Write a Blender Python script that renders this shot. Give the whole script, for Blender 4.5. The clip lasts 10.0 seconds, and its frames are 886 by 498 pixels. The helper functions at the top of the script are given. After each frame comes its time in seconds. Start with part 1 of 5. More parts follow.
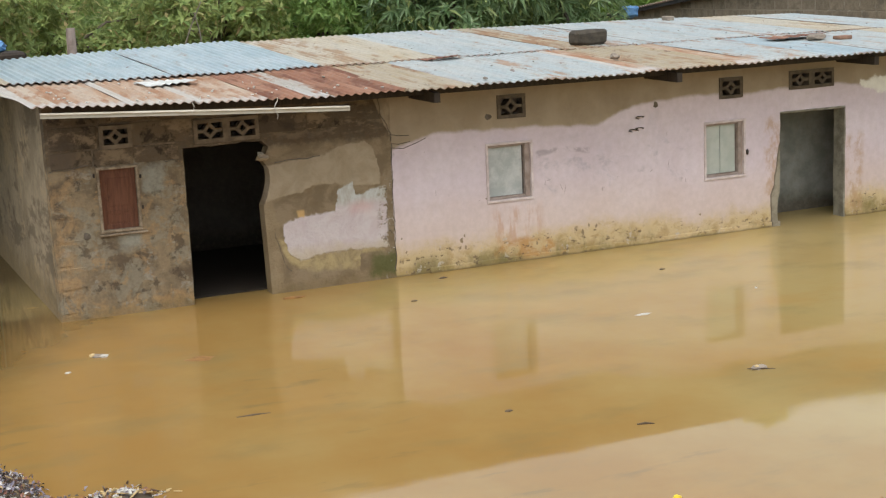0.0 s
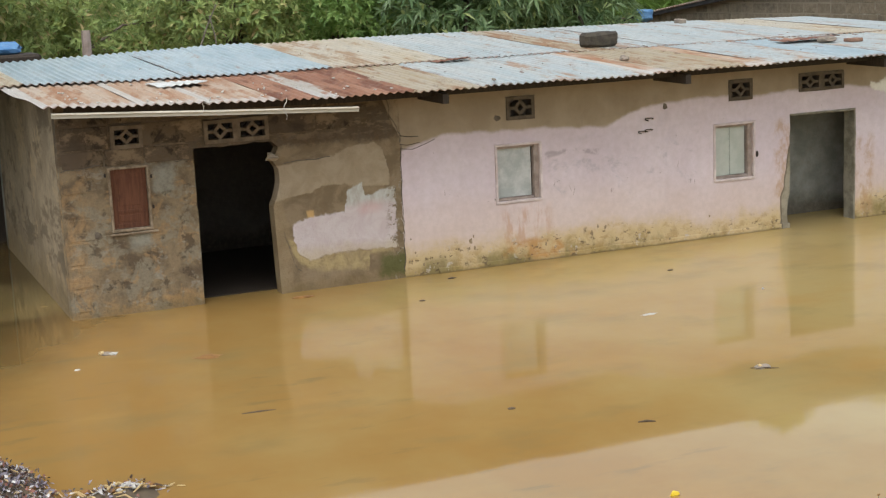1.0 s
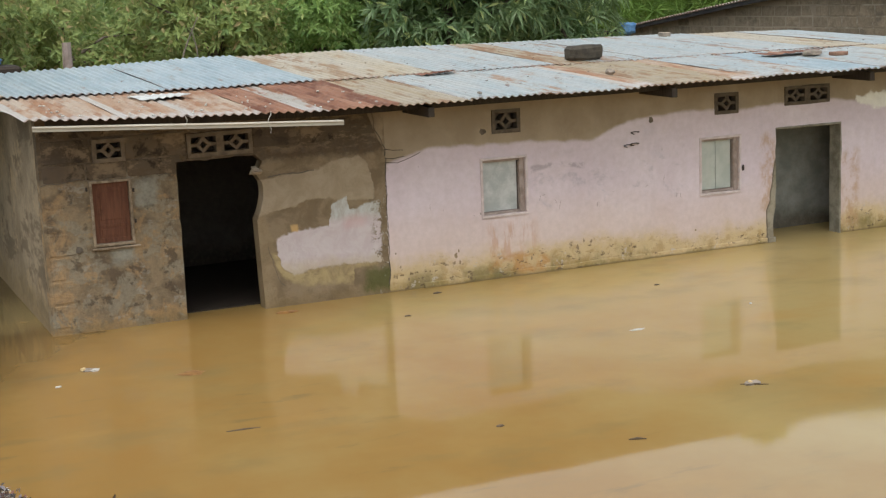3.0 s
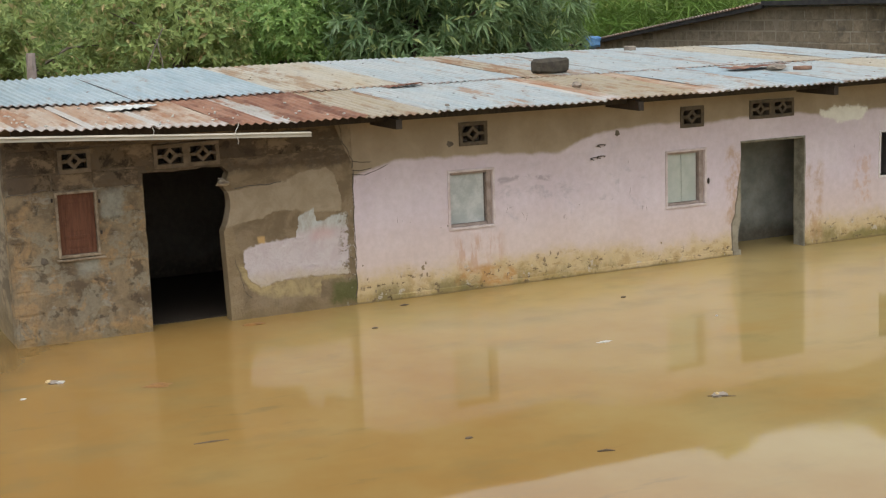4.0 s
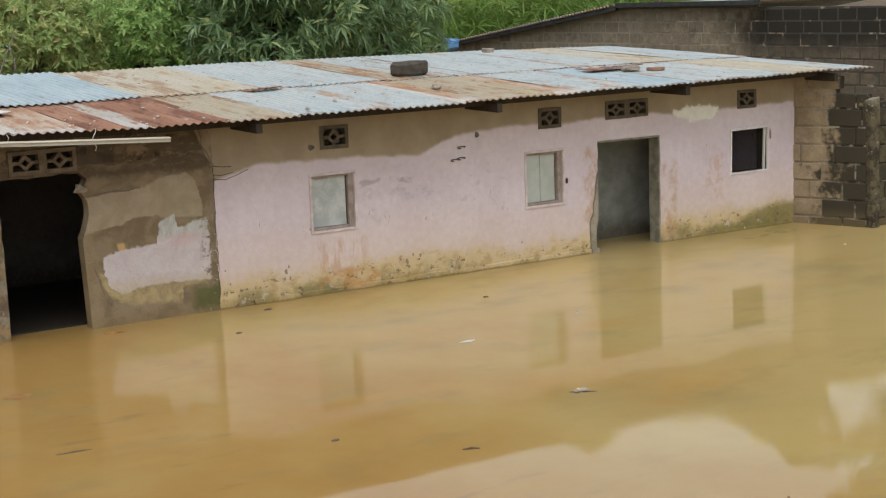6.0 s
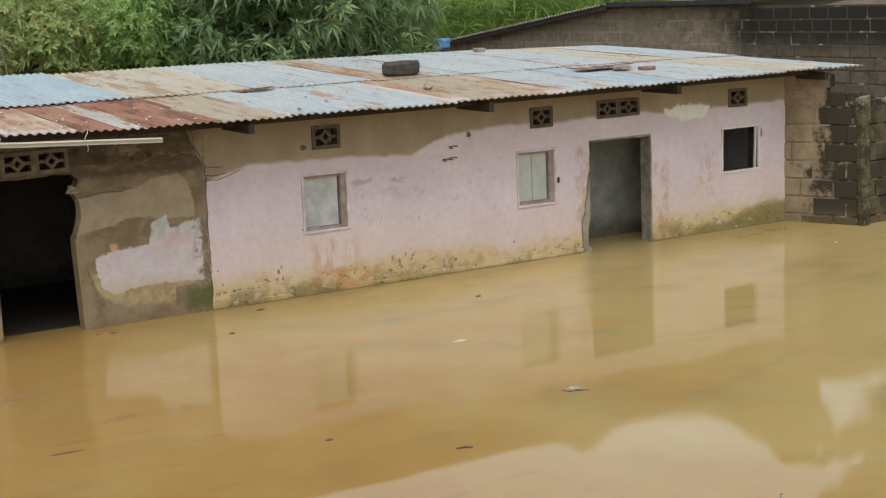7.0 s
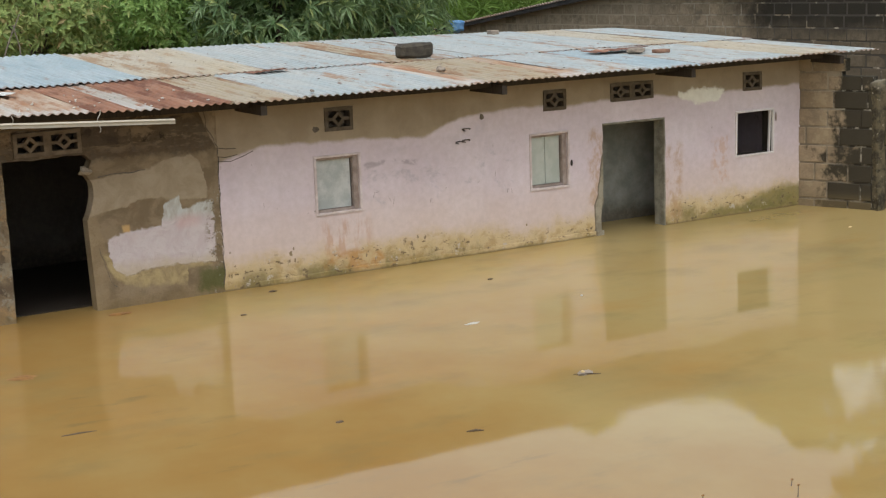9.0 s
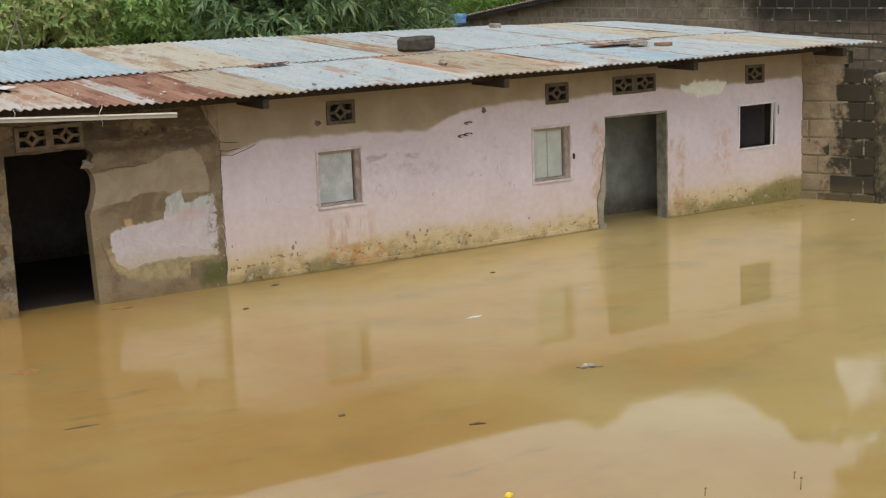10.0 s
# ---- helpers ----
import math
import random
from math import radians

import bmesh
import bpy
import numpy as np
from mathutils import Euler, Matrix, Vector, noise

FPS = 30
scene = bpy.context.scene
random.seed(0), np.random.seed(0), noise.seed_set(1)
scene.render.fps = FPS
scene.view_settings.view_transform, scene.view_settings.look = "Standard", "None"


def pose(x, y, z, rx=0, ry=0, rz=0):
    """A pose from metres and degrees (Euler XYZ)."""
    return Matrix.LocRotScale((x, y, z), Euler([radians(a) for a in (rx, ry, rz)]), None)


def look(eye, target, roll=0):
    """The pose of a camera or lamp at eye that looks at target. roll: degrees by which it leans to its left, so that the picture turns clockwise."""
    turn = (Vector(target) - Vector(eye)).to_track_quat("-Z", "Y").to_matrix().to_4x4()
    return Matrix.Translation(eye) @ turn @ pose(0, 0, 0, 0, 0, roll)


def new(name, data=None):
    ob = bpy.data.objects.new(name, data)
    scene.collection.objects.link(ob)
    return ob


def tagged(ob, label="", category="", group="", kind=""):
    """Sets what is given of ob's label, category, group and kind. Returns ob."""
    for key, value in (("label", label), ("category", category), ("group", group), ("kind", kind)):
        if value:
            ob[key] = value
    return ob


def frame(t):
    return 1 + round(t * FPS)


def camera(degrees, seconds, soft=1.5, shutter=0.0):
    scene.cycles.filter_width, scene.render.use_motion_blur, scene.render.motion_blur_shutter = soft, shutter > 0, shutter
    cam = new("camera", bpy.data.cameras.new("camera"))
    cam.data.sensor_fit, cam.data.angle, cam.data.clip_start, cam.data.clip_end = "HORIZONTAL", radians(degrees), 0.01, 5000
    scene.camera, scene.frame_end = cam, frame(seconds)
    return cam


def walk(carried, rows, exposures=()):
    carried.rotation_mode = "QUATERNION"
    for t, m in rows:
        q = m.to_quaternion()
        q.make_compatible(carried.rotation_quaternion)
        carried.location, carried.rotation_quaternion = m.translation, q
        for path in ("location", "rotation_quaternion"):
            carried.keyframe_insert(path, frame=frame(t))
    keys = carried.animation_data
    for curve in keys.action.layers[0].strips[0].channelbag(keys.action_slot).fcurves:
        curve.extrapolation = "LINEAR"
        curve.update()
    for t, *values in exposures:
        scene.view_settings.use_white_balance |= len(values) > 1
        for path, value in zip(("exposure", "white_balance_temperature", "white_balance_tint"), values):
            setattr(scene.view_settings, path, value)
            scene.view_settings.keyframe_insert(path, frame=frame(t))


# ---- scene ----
cam = camera(33.7, 10.0, soft=1.25)
PATH = [
    (0, (-4.935, -12.135, 2.757), (-4.136, -10.34, 2.38), -2.6),
    (0.5, (-4.888, -12.195, 2.739), (-4.11, -10.389, 2.37), -2.9),
    (1, (-4.87, -12.247, 2.725), (-4.096, -10.44, 2.356), -2.6),
    (1.5, (-4.84, -12.21, 2.726), (-4.069, -10.406, 2.338), -2.4),
    (2, (-4.83, -12.165, 2.727), (-4.049, -10.358, 2.37), -2.5),
    (2.5, (-4.844, -12.143, 2.728), (-4.051, -10.341, 2.375), -2.4),
    (3.8, (-4.905, -12.104, 2.718), (-4.073, -10.318, 2.371), -2.3),
    (4, (-4.906, -12.107, 2.719), (-4.057, -10.328, 2.381), -2.1),
    (4.5, (-4.907, -12.126, 2.718), (-4.003, -10.374, 2.381), -2.1),
    (5, (-4.922, -12.153, 2.723), (-3.959, -10.433, 2.385), -2.1),
    (5.5, (-4.928, -12.161, 2.731), (-3.928, -10.463, 2.39), -2.0),
    (7, (-4.949, -12.178, 2.734), (-3.926, -10.494, 2.391), -2.4),
    (7.5, (-4.94, -12.182, 2.739), (-3.918, -10.499, 2.39), -2.2),
    (8, (-4.94, -12.185, 2.741), (-3.918, -10.503, 2.387), -2.3),
    (8.5, (-4.941, -12.18, 2.733), (-3.928, -10.493, 2.374), -2.3),
    (9, (-4.93, -12.169, 2.734), (-3.926, -10.479, 2.368), -2.2),
    (9.5, (-4.933, -12.167, 2.73), (-3.93, -10.476, 2.361), -2.1),
    (10, (-4.924, -12.165, 2.728), (-3.924, -10.474, 2.354), -2.3),
]
EXPOSURES = [(0, 0.38), (1, 0.33), (2.5, 0.26), (4, 0.22), (7, 0.22), (10, 0.19)]
walk(cam, [(t, look(eye, target, roll)) for t, eye, target, roll in PATH], EXPOSURES)

# ---- light ----
world = bpy.data.worlds.new("overcast_sky")
scene.world = world
world.use_nodes = True
wn = world.node_tree.nodes
sky = wn.new("ShaderNodeTexSky")
sky.sky_type = 'NISHITA'
sky.sun_disc = False
sky.sun_elevation = radians(63)
sky.sun_rotation = radians(217)
sky.air_density = 1.5
sky.dust_density = 3.0
sky.ozone_density = 1.0
wn["Background"].inputs["Strength"].default_value = 0.20
# a thick veil of cloud takes most of the blue out of the sky
wl = world.node_tree.links
grey = wn.new("ShaderNodeRGBToBW")
wl.new(sky.outputs["Color"], grey.inputs[0])
warm = wn.new("ShaderNodeMix")
warm.data_type, warm.blend_type = 'RGBA', 'MULTIPLY'
warm.inputs[0].default_value = 1.0
wl.new(grey.outputs[0], warm.inputs[6])
warm.inputs[7].default_value = (0.985, 1.0, 0.99, 1)
veil = wn.new("ShaderNodeMix")
veil.data_type = 'RGBA'
veil.inputs[0].default_value = 0.65
wl.new(sky.outputs["Color"], veil.inputs[6])
wl.new(warm.outputs[2], veil.inputs[7])
wl.new(veil.outputs[2], wn["Background"].inputs["Color"])
sun_data = bpy.data.lights.new("sun", 'SUN')
sun_data.energy, sun_data.angle, sun_data.color = 0.85, radians(40), (1.0, 0.96, 0.9)
sun = new("sun", sun_data)
sun.matrix_world = look((-9, -12, 30), (0, 0, 0))


# ---- materials ----
class Mat:
    """A node material under construction: small helpers for masks and mixes in world metres."""

    def __init__(self, name, rough=0.85, spec=0.3, metal=0.0):
        self.m = bpy.data.materials.new(name)
        self.m.use_nodes = True
        self.t = self.m.node_tree
        self.n, self.l = self.t.nodes, self.t.links
        self.b = self.n["Principled BSDF"]
        self.b.inputs["Roughness"].default_value = rough
        self.b.inputs["Specular IOR Level"].default_value = spec
        self.b.inputs["Metallic"].default_value = metal
        self.pos = self.n.new("ShaderNodeNewGeometry").outputs["Position"]
        self.sep = self.n.new("ShaderNodeSeparateXYZ")
        self.l.new(self.pos, self.sep.inputs[0])
        self.x, self.y, self.z = self.sep.outputs

    def put(self, sock, v):
        if hasattr(v, "is_output"):
            self.l.new(v, sock)
        elif isinstance(v, (tuple, list)):
            sock.default_value = (*v, 1.0) if len(v) == 3 and len(sock.default_value) == 4 else v
        else:
            sock.default_value = v

    def math(self, op, a, b=0.0, clamp=False):
        k = self.n.new("ShaderNodeMath")
        k.operation, k.use_clamp = op, clamp
        self.put(k.inputs[0], a)
        self.put(k.inputs[1], b)
        return k.outputs[0]

    def scaled(self, s):
        k = self.n.new("ShaderNodeVectorMath")
        k.operation = 'MULTIPLY'
        self.l.new(self.pos, k.inputs[0])
        k.inputs[1].default_value = s
        return k.outputs[0]

    def noise(self, scale=5.0, detail=6.0, rough=0.6, stretch=None, dist=0.0):
        k = self.n.new("ShaderNodeTexNoise")
        k.inputs["Scale"].default_value = scale
        k.inputs["Detail"].default_value = detail
        k.inputs["Roughness"].default_value = rough
        k.inputs["Distortion"].default_value = dist
        self.l.new(self.scaled(stretch) if stretch else self.pos, k.inputs["Vector"])
        return k.outputs["Fac"]

    def ramp(self, v, a, b, lo=0.0, hi=1.0):
        k = self.n.new("ShaderNodeMapRange")
        k.interpolation_type = 'SMOOTHSTEP'
        self.put(k.inputs["Value"], v)
        for i, q in zip(("From Min", "From Max", "To Min", "To Max"), (a, b, lo, hi)):
            self.put(k.inputs[i], q)
        return k.outputs["Result"]

    def curve(self, v, pts):
        """Piecewise line through (x, value) points, values 0 to 1."""
        k = self.n.new("ShaderNodeValToRGB")
        lo, hi = pts[0][0], pts[-1][0]
        e = k.color_ramp.elements
        e[0].color, e[1].color = (*[pts[0][1]] * 3, 1), (*[pts[-1][1]] * 3, 1)
        for p, q in pts[1:-1]:
            e.new((p - lo) / (hi - lo)).color = (q, q, q, 1)
        self.l.new(self.math('DIVIDE', self.math('SUBTRACT', v, lo), hi - lo), k.inputs[0])
        return k.outputs["Color"]

    def mix(self, fac, a, b, kind='MIX'):
        k = self.n.new("ShaderNodeMix")
        k.data_type, k.blend_type = 'RGBA', kind
        self.put(k.inputs[0], fac)
        self.put(k.inputs[6], a)
        self.put(k.inputs[7], b)
        return k.outputs[2]

    def box(self, x0, x1, z0, z1, soft=0.03, wob=0.08, scale=5.0):
        """A ragged mask over a stretch of wall."""
        w = self.math('MULTIPLY', self.math('SUBTRACT', self.noise(scale, 5), 0.5), 2 * wob)
        x, z = self.math('ADD', self.x, w), self.math('ADD', self.z, w)
        m = self.ramp(x, x0 - soft, x0 + soft)
        for v, p, s in ((x, x1, -1), (z, z0, 1), (z, z1, -1)):
            k = self.ramp(v, p - soft, p + soft)
            m = self.math('MULTIPLY', m, k if s > 0 else self.math('SUBTRACT', 1.0, k))
        return m

    def band(self, upper, lower, wob=0.03, scale=7.0, soft=0.012):
        """A ragged mask between two lines of (x, z) points along the wall."""
        w = self.math('MULTIPLY', self.math('SUBTRACT', self.noise(scale, 7, 0.68), 0.5), 3 * wob)
        v = self.math('MULTIPLY', self.math('SUBTRACT', self.noise(scale * 1.4, 7, 0.68, (1.1, 1.0, 0.9)), 0.5), 3 * wob)
        x, z = self.math('ADD', self.x, v), self.math('ADD', self.z, w)
        hi = self.math('MULTIPLY', self.curve(x, [(p, q / 2) for p, q in upper]), 2.0)
        lo = self.math('MULTIPLY', self.curve(x, [(p, q / 2) for p, q in lower]), 2.0)
        m = self.math('MULTIPLY', self.ramp(self.math('SUBTRACT', hi, z), -soft, soft), self.ramp(self.math('SUBTRACT', z, lo), -soft, soft))
        m = self.math('MULTIPLY', m, self.ramp(x, upper[0][0] - soft, upper[0][0] + soft))
        return self.math('MULTIPLY', m, self.ramp(x, upper[-1][0] + soft, upper[-1][0] - soft))

    def random(self):
        return self.n.new("ShaderNodeObjectInfo").outputs["Random"]

    def island(self):
        return self.n.new("ShaderNodeNewGeometry").outputs["Random Per Island"]

    def colour(self, c):
        self.put(self.b.inputs["Base Color"], c)
        return self

    def bump(self, h, strength=0.4, dist=0.01):
        k = self.n.new("ShaderNodeBump")
        k.inputs["Strength"].default_value = strength
        k.inputs["Distance"].default_value = dist
        self.put(k.inputs["Height"], h)
        self.l.new(k.outputs["Normal"], self.b.inputs["Normal"])
        return self.m


def make_pink_wall():
    k = Mat("pink_wall_paint", 0.9, 0.2)
    big, fine = k.noise(1.3, 5), k.noise(14, 8, 0.7)
    pink = k.mix(k.ramp(big, 0.3, 0.7), (0.615, 0.520, 0.562), (0.69, 0.602, 0.634))
    pink = k.mix(k.ramp(k.noise(3.0, 6, 0.7, (1, 1, 0.45)), 0.55, 0.75, 0, 0.45), pink, (0.50, 0.45, 0.50))
    pink = k.mix(k.ramp(k.noise(60, 3, 0.6, (1, 1, 0.5)), 0.71, 0.77, 0, 0.5), pink, (0.34, 0.27, 0.25))
    bare = k.mix(k.ramp(k.noise(2.2, 6, 0.65), 0.35, 0.7), (0.295, 0.228, 0.152), (0.375, 0.30, 0.21))
    bare = k.mix(k.ramp(k.noise(4.5, 6, 0.7, (1, 1, 0.3)), 0.55, 0.72, 0, 0.4), bare, (0.24, 0.18, 0.12))
    # the edge of the pink paint under the eaves
    edge = k.curve(k.x, [(0.0, 0.585), (0.32, 0.632), (0.42, 0.643), (0.74, 0.637), (1.27, 0.633), (1.63, 0.625), (2.13, 0.612), (2.32, 0.645), (2.52, 0.683), (2.87, 0.697),
                         (3.3, 0.712), (3.8, 0.692), (4.36, 0.705), (5.01, 0.705), (5.45, 0.675), (6.0, 0.69), (7.12, 0.695)])
    zz = k.math('ADD', k.math('MULTIPLY', k.z, 0.5), k.math('MULTIPLY', k.math('SUBTRACT', k.noise(4.5, 6, 0.65), 0.5), 0.04))
    d = k.math('SUBTRACT', zz, edge)
    c = k.mix(k.ramp(d, -0.012, 0.012), pink, bare)
    white = k.band([(5.30, 1.41), (5.46, 1.43), (5.62, 1.45), (5.80, 1.43), (5.95, 1.42)], [(5.30, 1.37), (5.50, 1.30), (5.64, 1.27), (5.85, 1.29), (5.95, 1.36)], 0.055, 9, 0.02)
    c = k.mix(white, c, (0.80, 0.78, 0.70))
    # silt left along the foot by the flood
    low = k.math('ADD', k.z, k.math('MULTIPLY', k.math('SUBTRACT', k.noise(2.6, 7, 0.7), 0.5), 0.42))
    low = k.math('ADD', low, k.math('MULTIPLY', k.ramp(k.x, 2.1, 3.2), k.ramp(k.x, 5.2, 4.6, 0, 0.07)))
    c = k.mix(k.ramp(low, 0.85, 0.35, 0, 0.55), c, (0.62, 0.49, 0.40))
    c = k.mix(k.ramp(low, 0.38, 0.15, 0, 0.92), c, (0.57, 0.435, 0.225))
    mott = k.noise(6.5, 7, 0.72, (1, 1, 1.3), 0.4)
    c = k.mix(k.math('MULTIPLY', k.ramp(mott, 0.48, 0.60), k.ramp(low, 0.30, 0.12, 0, 0.7)), c, (0.40, 0.27, 0.11))
    c = k.mix(k.ramp(low, 0.11, 0.0, 0, 0.75), c, (0.36, 0.255, 0.095))
    rust = k.math('MULTIPLY', k.ramp(k.noise(5, 6, 0.65, (2.2, 1, 0.5)), 0.46, 0.60), k.box(1.00, 1.50, 0.18, 0.52, 0.08, 0.10, 4))
    c = k.mix(k.math('MULTIPLY', rust, 0.5), c, (0.48, 0.25, 0.13))
    stain = k.band([(0.98, 0.10), (1.1, 0.20), (1.35, 0.22), (1.6, 0.16), (1.75, 0.08)], [(0.98, 0.02), (1.75, 0.02)], 0.05, 6, 0.04)
    c = k.mix(k.math('MULTIPLY', stain, k.ramp(mott, 0.40, 0.58, 0.1, 0.75)), c, (0.47, 0.245, 0.08))
    green = k.math('MULTIPLY', k.ramp(k.noise(1.7, 6, 0.7, (1, 1, 0.6)), 0.46, 0.60), k.ramp(low, 0.20, 0.06))
    c = k.mix(k.math('MULTIPLY', green, 0.7), c, (0.17, 0.145, 0.045))
    tuft = k.math('ADD', k.box(0.17, 0.42, -0.2, 0.13, 0.05, 0.08, 7), k.box(1.02, 1.30, -0.2, 0.07, 0.04, 0.07, 7), True)
    c = k.mix(k.math('MULTIPLY', tuft, 0.65), c, (0.15, 0.13, 0.045))
    moss = k.band([(5.6, 0.03), (5.9, 0.12), (6.2, 0.10), (6.5, 0.20), (6.8, 0.26), (7.14, 0.25)], [(5.6, -0.9), (7.14, -0.9)], 0.05, 6, 0.05)
    c = k.mix(k.math('MULTIPLY', moss, 0.85), c, k.mix(k.ramp(mott, 0.4, 0.6), (0.15, 0.135, 0.035), (0.23, 0.19, 0.06)))
    # holes and chips where the render has come away
    chip = k.math('MULTIPLY', k.ramp(k.noise(15, 5, 0.7, (0.7, 1, 1.2)), 0.58, 0.61), k.ramp(low, 0.28, 0.18))
    spot = k.math('MULTIPLY', k.ramp(k.noise(7.5, 6, 0.7), 0.60, 0.63), k.ramp(low, 0.36, 0.20))
    c = k.mix(k.math('MULTIPLY', spot, 0.75), c, (0.52, 0.46, 0.38))
    smear = k.math('MULTIPLY', k.ramp(k.noise(4.2, 7, 0.72, (0.7, 1, 1.0), 0.3), 0.53, 0.66), k.box(1.45, 3.3, 0.55, 1.08, 0.15, 0.2, 2))
    c = k.mix(k.math('MULTIPLY', smear, 0.55), c, (0.40, 0.365, 0.40))
    swipe = k.math('MULTIPLY', k.band([(1.47, 1.03), (1.78, 1.045), (2.05, 1.01)], [(1.47, 0.96), (1.75, 1.015), (2.05, 0.955)], 0.012, 12, 0.015), k.ramp(mott, 0.40, 0.55))
    c = k.mix(k.math('MULTIPLY', swipe, 0.55), c, (0.26, 0.215, 0.235))
    nick = k.math('MULTIPLY', k.ramp(k.noise(11, 3, 0.6, (1.6, 1, 0.7)), 0.70, 0.72), k.ramp(k.z, 1.3, 1.2))
    c = k.mix(k.math('MULTIPLY', nick, 0.5), c, (0.25, 0.19, 0.17))
    c = k.mix(k.math('MULTIPLY', chip, 0.85), c, (0.13, 0.09, 0.05))
    c = k.mix(k.ramp(k.math('ADD', k.z, k.math('MULTIPLY', k.noise(6, 5), 0.04)), 0.045, 0.02, 0, 0.75), c, (0.15, 0.105, 0.04))
    # rust and worn render beside the doorway
    worn = k.math('MULTIPLY', k.ramp(k.noise(5, 7, 0.7, (1.4, 1, 0.8)), 0.42, 0.58), k.math('ADD', k.box(4.10, 4.29, 0.30, 1.12, 0.05, 0.10, 6), k.box(5.12, 5.34, 0.05, 0.85, 0.06, 0.14, 6), True))
    c = k.mix(k.math('MULTIPLY', worn, 0.65), c, (0.44, 0.27, 0.14))
    gash = k.math('MULTIPLY', k.ramp(k.noise(6, 6, 0.65, (1.2, 1, 0.8)), 0.46, 0.56), k.box(5.78, 6.02, 0.40, 0.88, 0.04, 0.10, 5))
    c = k.mix(k.math('MULTIPLY', gash, 0.55), c, (0.55, 0.34, 0.22))
    lost = k.math('SUBTRACT', k.math('ADD', k.x, k.math('MULTIPLY', k.math('SUBTRACT', k.noise(9, 5, 0.65), 0.5), 0.05)),
                  k.math('ADD', k.curve(k.z, [(0.0, 0.165), (0.33, 0.165), (0.42, 0.20), (0.6, 0.225), (0.8, 0.262), (1.0, 0.30)]), 4.0))
    bay = k.math('MULTIPLY', k.ramp(lost, -0.004, 0.006), k.math('MULTIPLY', k.ramp(k.x, 4.36, 4.34), k.ramp(k.z, 1.10, 0.98)))
    c = k.mix(bay, c, k.mix(k.ramp(mott, 0.4, 0.6), (0.235, 0.205, 0.145), (0.33, 0.295, 0.225)))
    rim = k.math('MULTIPLY', bay, k.ramp(lost, 0.020, 0.006))
    c = k.mix(k.math('MULTIPLY', rim, 0.8), c, (0.08, 0.06, 0.04))
    c = k.mix(k.ramp(fine, 0.3, 0.7, 0, 0.18), c, (0.28, 0.22, 0.17))
    k.colour(c)
    h = k.math('SUBTRACT', k.math('ADD', k.math('MULTIPLY', fine, 0.4), k.math('MULTIPLY', big, 1.5)), k.math('ADD', k.math('MULTIPLY', chip, 1.2), bay))
    return k.bump(h, 0.5, 0.012)


